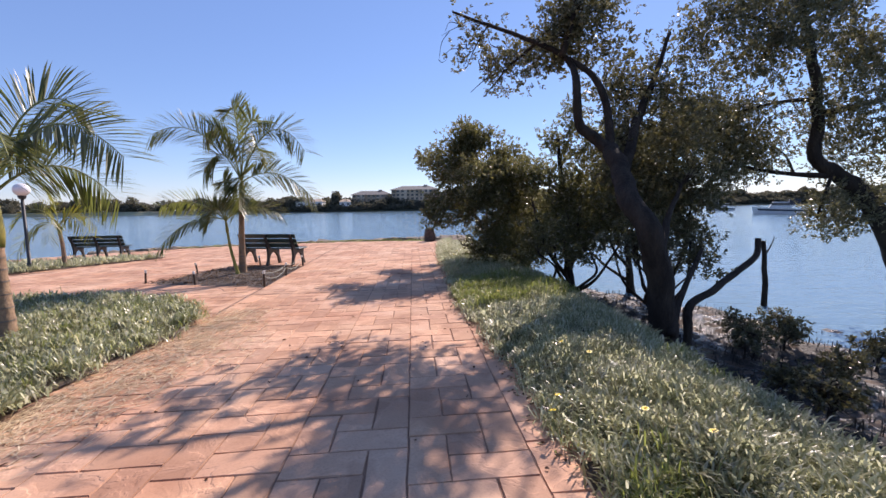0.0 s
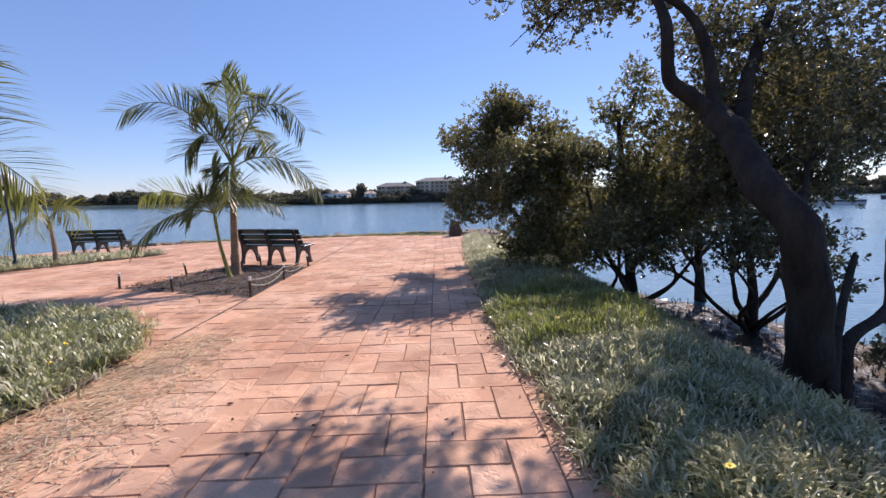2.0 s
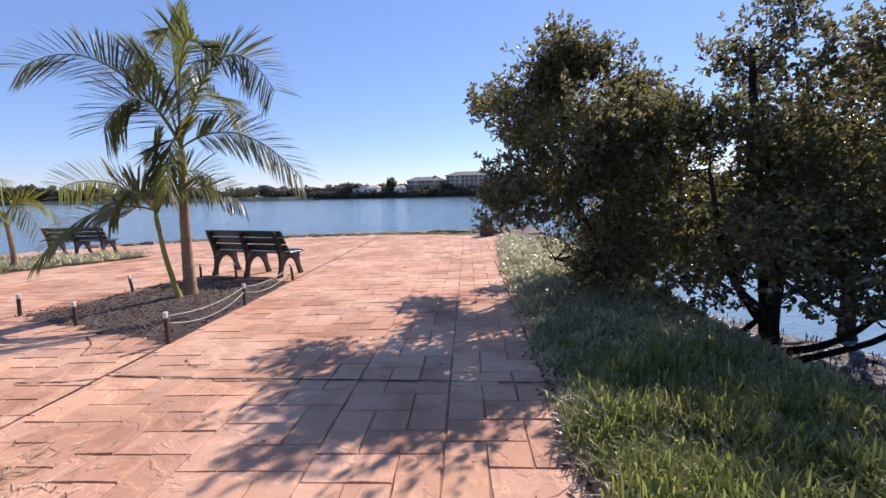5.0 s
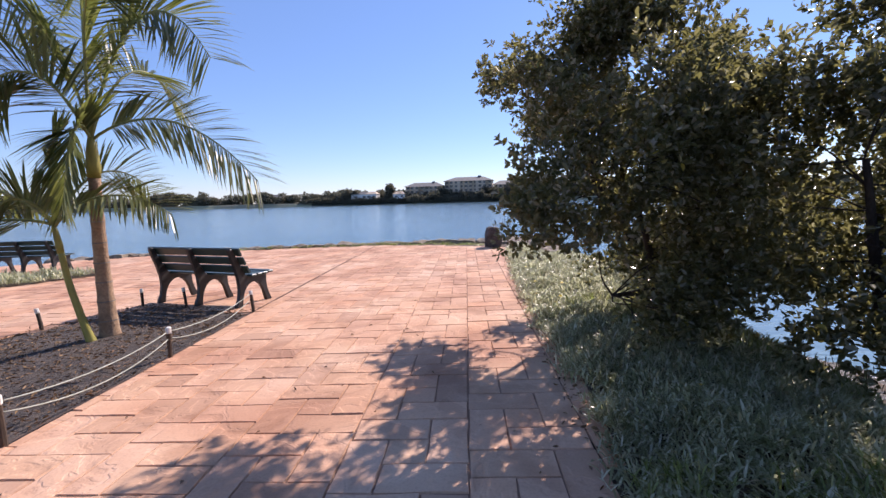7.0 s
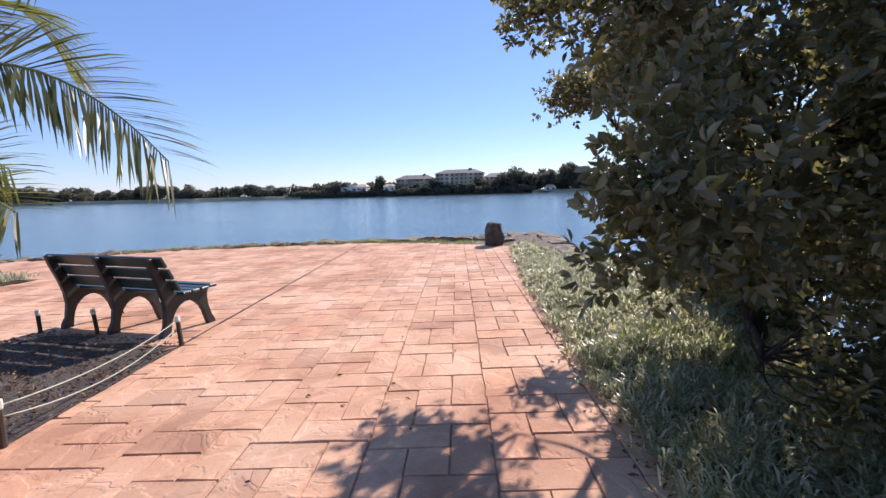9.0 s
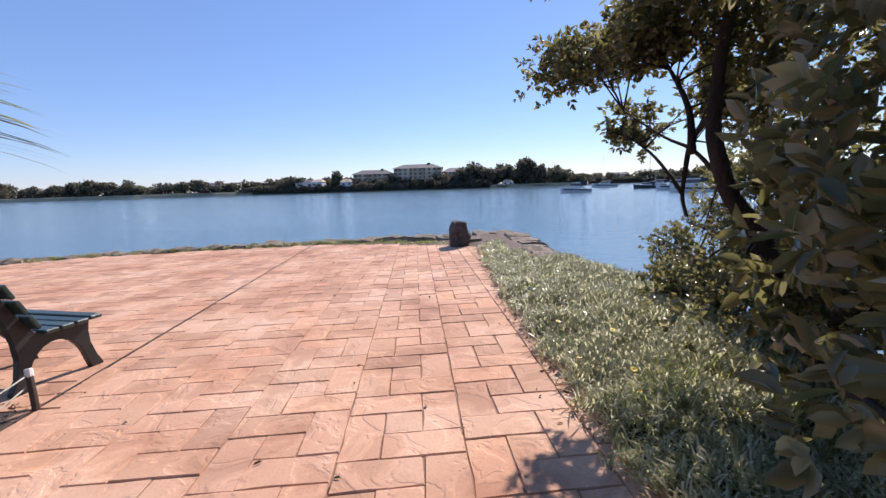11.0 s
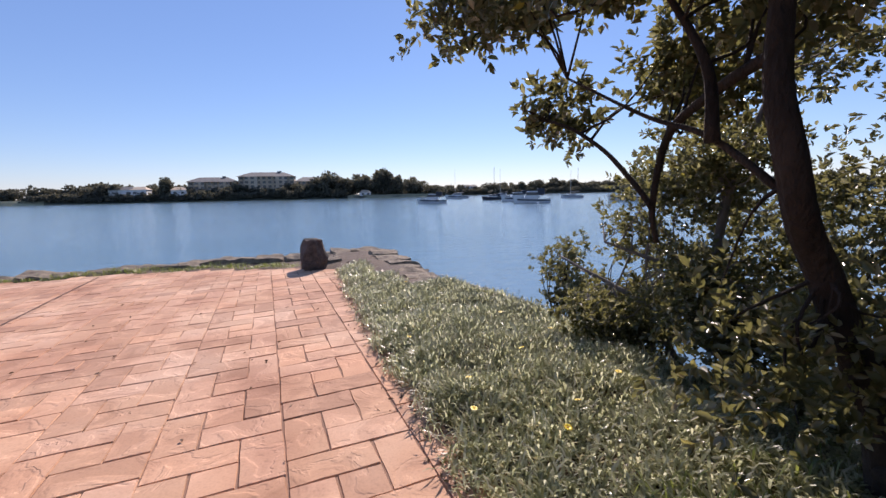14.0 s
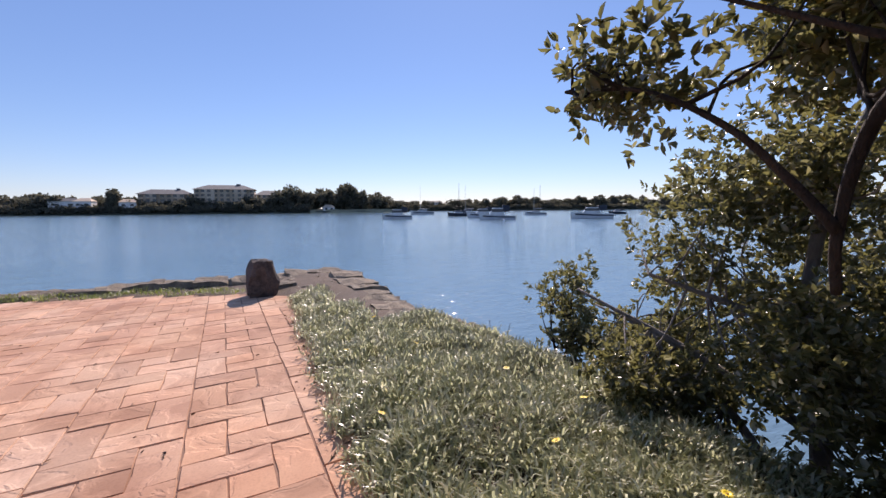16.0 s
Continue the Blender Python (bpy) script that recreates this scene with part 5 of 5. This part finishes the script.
rosettes("groundcover", "silvery strap-leaved groundcover in the palm's bed", bx, by, level(bx, by) + 0.02, 13, 0.155, 0.0165, GAZANIA)
ok = RNG.random(len(bx)) < 0.24
rosettes("grass", "green grass among the bed's groundcover", bx[ok], by[ok], level(bx[ok], by[ok]) + 0.02, 14, 0.17, 0.008, GRASS, 0.06, (0.6, 1.4))
n = 4200
bx, by = RNG.uniform(-19.5, -9.6, n), RNG.uniform(8.9, 14.8, n)
ok = inside(FAR_BED, bx, by)
bx, by = bx[ok], by[ok]
rosettes("groundcover", "silvery groundcover in the bed before the far bench", bx, by, level(bx, by) + 0.02, 10, 0.22, 0.02, GAZANIA, 0.08)
# Thin weeds along the water side of the paving, and tufts at its rim.
n = 520
wx = RNG.uniform(-12, -0.6, n)
wy = pave_y(wx) + RNG.uniform(0.05, 0.5, n)
rosettes("weeds", "sparse weeds between paving and seawall", wx, wy, level(wx, wy) - 0.03, 10, 0.10, 0.009, GRASS, 0.05, (0.3, 1.3))


def flower_mesh_set():
    bm = bmesh.new()
    for k in range(13):
        a = 2 * math.pi * k / 13
        c, s = math.cos(a), math.sin(a)
        q = [(0.006, -0.003, 0.0), (0.018, -0.006, 0.004), (0.032, 0.0, 0.003), (0.018, 0.006, 0.004), (0.006, 0.003, 0.0)]
        bm.faces.new([bm.verts.new((x * c - y * s, x * s + y * c, z)) for x, y, z in q])
    me = bpy.data.meshes.new("petals")
    bm.to_mesh(me)
    bm.free()
    me.materials.append(PETAL)
    bm = bmesh.new()
    bmesh.ops.create_uvsphere(bm, u_segments=8, v_segments=5, radius=0.009, matrix=Matrix.Diagonal((1, 1, 0.5, 1)))
    ce = bpy.data.meshes.new("centre")
    bm.to_mesh(ce)
    bm.free()
    ce.materials.append(EYE)
    v, f = tube([(0, 0, -0.14), (0.01, 0.005, -0.07), (0, 0, -0.002)], [0.003, 0.0025, 0.002], 5)
    return me, ce, mesh_of("stem", v, f, FLOWER_STEM)


petals, centre, stem = flower_mesh_set()
flower = thing("yellow_flower", "small yellow daisy flower standing in the groundcover", "flower", (1.0, 10.2, 0.15), 0, "yellow flowers")
for nm, me in (("petals", petals), ("centre", centre), ("stem", stem)):
    put(nm, me, flower)
fr = random.Random(21)
SPOTS = [(0.42, 10.85), (0.55, 10.6), (0.5, 10.4), (0.62, 11.2), (0.9, 11.5), (0.48, 11.6), (1.05, 12.3), (1.15, 13.0), (0.95, 13.9), (0.8, 15.0), (0.6, 12.1), (1.35, 11.6), (1.5, 12.6), (1.2, 2.2), (1.5, 2.6), (1.45, 1.7), (1.7, 1.55), (1.35, 3.1), (1.15, 1.9), (1.2, 5.2), (1.6, 7.0), (1.0, 8.1), (-3.3, 4.4), (-3.6, 5.0), (-3.2, 3.2), (-4.0, 5.6), (-3.5, 2.7), (0.3, 12.9), (0.45, 14.2)]
for x, y in SPOTS:
    x, y = x + fr.uniform(-0.1, 0.1), y + fr.uniform(-0.1, 0.1)
    z = (float(verge_top(x, y)) if x > 0 else level(x, y) + 0.02) + fr.uniform(0.12, 0.16)
    copy_thing(flower, pose(x, y, z, fr.uniform(-25, 10), fr.uniform(-20, 20), fr.uniform(0, 360)) @ Matrix.Diagonal((0.78, 0.78, 0.95, 1)))

# Dry straw swept against the paving by the bed.
n = 8000
t_ = RNG.random(n)
sx = -2.95 + 0.75 * np.sin(t_ * 3.1) * RNG.random(n) + RNG.normal(size=n) * 0.26 + 0.3 * t_
sy = 0.9 + 4.6 * t_ + RNG.normal(size=n) * 0.25
ok = ~inside(LEFT_BED, sx, sy) & (sx < -0.9)
sx, sy = sx[ok], sy[ok]
tagged(put("straw", blade_mesh("straw", np.stack([sx, sy, level(sx, sy) + 0.006], 1), RNG.normal(size=len(sx)) * 0.8 + 0.5, RNG.uniform(0.04, 0.15, len(sx)), RNG.uniform(0.004, 0.010, len(sx)), RNG.uniform(0.0, 0.25, len(sx)), STRAW)), "dry straw swept along the paving by the bed", "litter", kind="stuff")
n = 900
sx, sy = RNG.uniform(-3.0, 1.1, n), RNG.uniform(0.8, 17, n)
ok = (sx < edge_x(sy)) & (sx > JOINT_X(np.minimum(sy, 9)))
sx, sy = sx[ok], sy[ok]
near = np.where(RNG.random(len(sx)) < 0.82, edge_x(sy) - np.abs(RNG.normal(size=len(sx))) * 0.09, sx)
tagged(put("fallen_leaves", leaf_mesh("fallen_leaves", np.stack([near, sy, level(near, sy) + 0.008], 1), RNG.normal(size=(len(sx), 3)) * np.array([1, 1, 0.15]), RNG.uniform(0.02, 0.055, len(sx)), RNG.uniform(0.008, 0.02, len(sx)), FALLEN)), "scattered dry brown leaves on the paving", "litter", kind="stuff")

# ---- far shore, buildings, boats ----
def shore_strip(name, label, pts, depth, height, material):
    """A low bank along the water's far side."""
    verts, faces = [], []
    for i, (x, y) in enumerate(pts):
        d = Vector((x, y, 0)).normalized()
        for off, z in ((0, -1.1), (0.6, -0.5), (3, height), (depth, height + 1.5), (depth + 250, height + 2)):
            verts.append((x + d.x * off, y + d.y * off, z + (0.3 * noise.noise(Vector((x * 0.1, off, 0))) if z > -1 else 0)))
    for i in range(len(pts) - 1):
        for k in range(4):
            a = i * 5 + k
            faces.append((a, a + 5, a + 6, a + 1))
    return tagged(put(name, mesh_of(name, verts, faces, material, True)), label, "shore", kind="structure")


def arc(x0, x1, y0, y1, n=60):
    return [(x0 + (x1 - x0) * k / n, y0 + (y1 - y0) * k / n + 4 * noise.noise(Vector((k * 0.37, 1, 0)))) for k in range(n + 1)]


shore_strip("far_bank", "wooded bank across the water", arc(-900, 104, 328, 330, 90), 30, 0.6, FAR_BANK)
shore_strip("far_bank", "hazy wooded bank beyond the moorings", arc(96, 1100, 470, 380, 60), 40, 1.0, FAR_BANK)
shore_strip("sand_strip", "pale grassy sand strip along the far bank", [(x, y - 1.6) for x, y in arc(-420, -150, 328, 329, 40)], 4, 0.15, FAR_SAND)
shore_strip("sand_strip", "pale beach under the wooded headland", [(x, y - 1.5) for x, y in arc(30, 96, 329, 330, 12)], 3, 0.0, FAR_SAND)


def wood(name, label, spots):
    """Far trees: clumped leaves on uneven crowns. spots: x, y, ground, height, width."""
    pos, way, size = [], [], []
    tv, tf = [], []
    for x, y, g, h, w in spots:
        lobes = RNG.integers(4, 7)
        for k in range(lobes):
            c = np.array([x + RNG.uniform(-0.32, 0.32) * w, y + RNG.uniform(-0.3, 0.3) * w, g + h * RNG.uniform(0.22, 0.8)])
            r = np.array([w * RNG.uniform(0.22, 0.36), w * 0.3, h * RNG.uniform(0.16, 0.26)])
            m = int(34 + 3.2 * w * h / lobes)
            d = unit(RNG.normal(size=(m, 3)))
            pos.append(c + d * r * (0.5 + 0.55 * RNG.random((m, 1))))
            way.append(d + RNG.normal(size=(m, 3)) * 0.7)
            size.append(RNG.uniform(0.9, 2.1, m) * (0.6 + h / 22))
        v, f = tube([(x, y, g - 1), (x, y, g + h * 0.6)], [0.3, 0.15], 5, False)
        k = len(tv)
        tv += v
        tf += [tuple(a + k for a in q) for q in f]
    pos, way, size = np.concatenate(pos), np.concatenate(way), np.concatenate(size)
    ob = tagged(thing(name, label, "trees"), kind="stuff")
    put("crowns", leaf_mesh("crowns", pos, way, size, size * 0.75, FAR_LEAF, False, 0.1), ob)
    put("trunks", mesh_of("trunks", tv, tf, BARK), ob)
    return ob


fr = random.Random(8)
TOP = table(((-520, 14), (-430, 16), (-400, 13), (-372, 14), (-340, 9), (-310, 13), (-270, 14.5), (-238, 9), (-200, 11.5), (-165, 10), (-137, 12.5), (-120, 11.5), (-106, 9), (-87, 12), (-76, 9), (-60, 8), (-10, 9), (0, 14), (20, 18), (41, 16), (60, 20), (85, 15), (100, 8), (106, 4)))
spots = []
x = -520.0
while x < 103:
    h = float(TOP(x)) * fr.uniform(0.72, 1.02)
    w = fr.uniform(7, 13)
    spots.append((x, 336 + fr.uniform(0, 10), 0.5, h, w))
    if x > -2 or fr.random() < 0.4:
        spots.append((x + 3, 350 + fr.uniform(0, 10), 1, h * 1.02, w))
    x += w * fr.uniform(0.42, 0.7)
wood("far_woods", "dark trees along the bank across the water", spots)
spots = [(x, 332 + fr.uniform(0, 2), 0.0, fr.uniform(3.0, 5.5) * (1.6 if x > -80 and fr.random() < 0.5 else 1), fr.uniform(5, 9)) for x in np.arange(-160, 30, 3.2)]
spots += [(x, 338 + fr.uniform(0, 4), 0.5, h * fr.uniform(0.85, 1.1), fr.uniform(6, 10)) for x, h in ((-76, 8), (-66, 7), (-56, 6.5), (-46, 11), (-42, 9), (-34, 7), (-24, 8), (-14, 7), (-9, 12), (-4, 11), (4, 10), (10, 12))]
wood("mangrove_fringe", "low dark mangrove fringe along the far bank", spots)
TOP2 = table(((90, 9), (150, 10), (182, 11), (214, 12), (240, 13), (295, 19), (337, 16), (372, 15), (450, 19), (520, 16), (1100, 18)))
spots = []
x = 95.0
while x < 1050:
    w = fr.uniform(10, 19)
    spots.append((x, 480 - 0.088 * (x - 95) + fr.uniform(0, 16), 1.0, float(TOP2(x)) * fr.uniform(0.75, 1.02), w))
    x += w * fr.uniform(0.4, 0.65)
spots += [(x, 473 - 0.088 * (x - 95), 0.0, fr.uniform(5, 8), fr.uniform(9, 14)) for x in np.arange(95, 900, 6.5)]
wood("far_woods", "hazy trees behind the moored boats", spots)
# A lone umbrella-shaped pine stands above the rest.
pine = wood("far_pine", "lone tall pine on the far bank", [(-87.5, 335, 1, 15.5, 5.5), (-87.0, 335, 6, 9.0, 7.0)])


def apartment(at, width, deep, storeys, bays):
    ob = thing("apartment_building", "beige apartment block with a dark hipped roof", "building", at, fr.uniform(-6, 6), "apartment blocks across the water")
    h = storeys * 3.0
    part("wall", block((width, deep, h), (0, 0, h / 2)), RENDER_WALL, ob)
    for k in range(2):
        part("wing", block((width * 0.2, 2.4, h), ((-0.26 + 0.52 * k) * width, -deep / 2 - 1.2, h / 2)), RENDER_WALL, ob)
    bm = bmesh.new()
    e = 1.0
    base = [bm.verts.new(p) for p in ((-width / 2 - e, -deep / 2 - e - 1.5, h), (width / 2 + e, -deep / 2 - e - 1.5, h), (width / 2 + e, deep / 2 + e, h), (-width / 2 - e, deep / 2 + e, h))]
    ridge = [bm.verts.new(p) for p in ((-width * 0.3, 0, h + 3.4), (width * 0.3, 0, h + 3.4))]
    bm.faces.new((base[0], base[1], ridge[1], ridge[0]))
    bm.faces.new((base[1], base[2], ridge[1]))
    bm.faces.new((base[2], base[3], ridge[0], ridge[1]))
    bm.faces.new((base[3], base[0], ridge[0]))
    bm.faces.new(base[::-1])
    roof = part("roof", bm, ROOF_TILE, ob)
    part("roof_lantern", block((width * 0.07, 2.5, 1.6), (width * 0.22, 0, h + 3.4), 0.1), ROOF_TILE, roof)
    glass, slab = block((width / bays * 0.55, 0.3, 1.7)), block((width / bays * 0.8, 1.2, 0.9))
    gm, sm = bpy.data.meshes.new("window"), bpy.data.meshes.new("balcony")
    glass.to_mesh(gm), slab.to_mesh(sm)
    gm.materials.append(WINDOW_GLASS), sm.materials.append(WHITE_WALL if bays % 2 else RENDER_WALL)
    for s in range(storeys):
        for k in range(bays):
            x = (k + 0.5) / bays * width - width / 2
            front = -deep / 2 - (2.4 if 0.16 < abs(x) / width < 0.36 else 0)
            put("window", gm, ob).location = (x, front - 0.1, s * 3.0 + 1.9)
            if k % 2:
                put("balcony", sm, ob).location = (x, front - 0.5, s * 3.0 + 0.55)
    return ob


apartment((-61, 352, 0.5), 31, 14, 4, 8)
apartment((-25, 352, 1.0), 38, 15, 5, 10)
apartment((6, 356, 0.5), 22, 14, 4, 6)


def house(at, width, tall):
    ob = thing("house", "low pale house among the far trees", "house", at, fr.uniform(-10, 10), "houses across the water")
    part("wall", block((width, 8, tall), (0, 0, tall / 2)), WHITE_WALL, ob)
    bm = bmesh.new()
    a = [bm.verts.new(p) for p in ((-width / 2 - 0.5, -4.5, tall), (width / 2 + 0.5, -4.5, tall), (width / 2 + 0.5, 4.5, tall), (-width / 2 - 0.5, 4.5, tall))]
    r = [bm.verts.new(p) for p in ((-width / 2 + 2, 0, tall + 2), (width / 2 - 2, 0, tall + 2))]
    for q in ((a[0], a[1], r[1], r[0]), (a[1], a[2], r[1]), (a[2], a[3], r[0], r[1]), (a[3], a[0], r[0])):
        bm.faces.new(q)
    part("roof", bm, ROOF_TILE if width > 10 else RENDER_WALL, ob)
    for k in (-0.25, 0.25):
        part("window", block((width * 0.2, 0.2, 1.3), (width * k, -4.1, tall * 0.55)), WINDOW_GLASS, ob)


for x, y, z, w, h in ((-112, 338, 3.0, 14, 4.5), (-102, 338, 3.0, 9, 4.5), (-80, 338, 3.0, 9, 4.0), (44, 336, 0.8, 8, 2.4), (-190, 345, 3, 16, 4.5), (-250, 345, 3, 12, 4), (186, 478, 5, 16, 4), (350, 470, 6, 16, 4)):
    house((x, y, z), w, h)


def boat(label, at, turn, length, hull_material, cabin=1.0, mast=0.0, canvas=True):
    """Moored cruiser: a lofted hull, deck, cabin with dark glass, canvas and, for a yacht, a mast."""
    ob = thing("boat", label, "boat", at, turn, "moored boats")
    verts, faces, rows = [], [], 11
    for i in range(rows):
        s = i / (rows - 1)
        beam = length * 0.155 * min(1, 1.05 - max(0, s - 0.45) ** 2 * 3.3) if s < 0.98 else 0.02
        sheer = length * (0.12 + 0.06 * s * s)
        x = (s - 0.5) * length + (0.05 * length * 0)
        for y, z in ((-beam, sheer), (-beam * 0.86, 0.05), (-beam * 0.35, -0.35), (beam * 0.35, -0.35), (beam * 0.86, 0.05), (beam, sheer)):
            verts.append((x + (0.04 * length * s if z > 0.1 else 0), y, z))
    for i in range(rows - 1):
        for k in range(5):
            a = i * 6 + k
            faces.append((a, a + 1, a + 7, a + 6))
    faces.append(tuple(range(5, -1, -1)))
    put("hull", mesh_of("hull", verts, faces, hull_material, False), ob)
    for side in (0, 5):
        sv = []
        for i in range(rows - 1):
            a, b = Vector(verts[i * 6 + side]), Vector(verts[i * 6 + (1 if side == 0 else 4)])
            sv += [tuple(a.lerp(b, k) * 1.0 + Vector((0, (a.y / abs(a.y)) * 0.02, 0))) for k in (0.22, 0.5)]
        put("hull_stripe", mesh_of("hull_stripe", sv, [(2 * i, 2 * i + 1, 2 * i + 3, 2 * i + 2) for i in range(rows - 2)], HULL_DARK), ob, "dark stripe along the hull")
    dv, df = [], []
    for i in range(rows):
        a, b = verts[i * 6], verts[i * 6 + 5]
        dv += [(a[0], a[1] * 0.97, a[2] - 0.03), (b[0], b[1] * 0.97, b[2] - 0.03)]
    df = [(2 * i, 2 * i + 2, 2 * i + 3, 2 * i + 1) for i in range(rows - 1)]
    put("deck", mesh_of("deck", dv, df, HULL_WHITE), ob)
    d = length * 0.135
    ch = length * 0.16 * cabin
    bm = block((length * 0.42, length * 0.21, ch), (0.02 * length, 0, d + ch / 2))
    for v in bm.verts:
        if v.co.z > d + ch * 0.6:
            v.co.x = v.co.x * 0.78 - length * 0.04
            v.co.y *= 0.82
    bmesh.ops.bevel(bm, geom=bm.edges[:], offset=length * 0.012, segments=2, affect="EDGES")
    cab = part("cabin", bm, HULL_WHITE, ob)
    bm = block((length * 0.33, length * 0.208, ch * 0.42), (0.012 * length, 0, d + ch * 0.64))
    part("window_band", bm, WINDOW_GLASS, cab, "dark cabin glass")
    if canvas:
        part("canopy", block((length * 0.2, length * 0.2, ch * 0.9), (-0.24 * length, 0, d + ch * 0.9), length * 0.015), BOAT_CANVAS, ob, "dark canvas canopy")
    if mast:
        v, f = tube([(0.08 * length, 0, d), (0.08 * length, 0, mast)], [0.07, 0.04], 6)
        put("mast", mesh_of("mast", v, f, ALLOY), ob)
        v, f = tube([(0.08 * length, 0, d + 1.3), (-0.3 * length, 0, d + 1.25)], [0.06, 0.05], 6)
        put("boom", mesh_of("boom", v, f, ALLOY), ob)
    return ob


boat("white motor cruiser with a dark canopy at its mooring", (29.9, 111, -1.0), 160, 7.2, HULL_WHITE, 1.2)
boat("white sailing yacht moored off the headland", (64.5, 188, -1.0), 170, 10, HULL_WHITE, 0.6, 13, False)
boat("dark-hulled launch at its mooring", (58, 136, -1.0), 175, 7, HULL_DARK, 0.7)
boat("white sailing yacht with a tall mast at its mooring", (72, 158, -1.0), 165, 9, HULL_WHITE, 0.6, 11, False)
boat("large white motor cruiser with a dark hull stripe", (45.3, 89, -1.0), 157, 7.4, HULL_WHITE, 1.3)
boat("white motor cruiser moored astern of another", (52, 108, -1.0), 165, 8, HULL_WHITE, 1.0)
boat("slim white sailing yacht with a bare mast", (88.5, 136.5, -1.0), 150, 7.5, HULL_WHITE, 0.5, 9.5, False)
boat("white half-cabin cruiser at its mooring", (68.6, 86.5, -1.0), 148, 9.0, HULL_WHITE, 0.9)
boat("small dark launch at its mooring", (126, 136, -1.0), 160, 6.5, HULL_DARK, 0.7)
buoy_bm = bmesh.new()
bmesh.ops.create_uvsphere(buoy_bm, u_segments=10, v_segments=6, radius=0.35, matrix=Matrix.Diagonal((1, 1, 0.8, 1)))
buoy = part("mooring_buoy", buoy_bm, HULL_WHITE, None, "white mooring buoy floating beside a cruiser", True)
buoy.location = (42.5, 82, -0.9)
tagged(buoy, category="buoy")
for x, y, h in ((214, 470, 31), (330, 470, 30)):
    v, f = tube([(0, 0, 0), (0, 0, h)], [0.45, 0.2], 6)
    tower = thing("radio_mast", "thin lattice radio mast on the skyline", "mast", (x, y, 1))
    put("pole", mesh_of("pole", v, f, ALLOY), tower)

# ---- single paving stones along the walk ----
flat_rnd = random.Random(5)
shapes = {}
for tile in TILES:
    for variant in range(5):
        key = (tile[0], variant)
        if key not in shapes:
            w, h = tile[3] * U - 0.007, tile[4] * U - 0.007
            v, f = tile_geometry([(-w / 2, -h / 2), (w / 2, -h / 2), (w / 2, h / 2), (-w / 2, h / 2)], lambda x, y: 0.0, 0.005, flat_rnd)
            shapes[key] = mesh_of("paving_stone", v, f, PAVER)
slope = Euler((-0.005, -0.02, 0)).to_matrix().to_4x4()
for tile, i, j, mx, my in parts_todo:
    ob = put("paving_stone", shapes[(tile[0], flat_rnd.randrange(5))], pavement)
    ob.matrix_basis = Matrix.Translation((mx, my, level(mx, my))) @ slope @ pose(0, 0, 0, 0, 0, TURN + flat_rnd.choice((0, 180)))
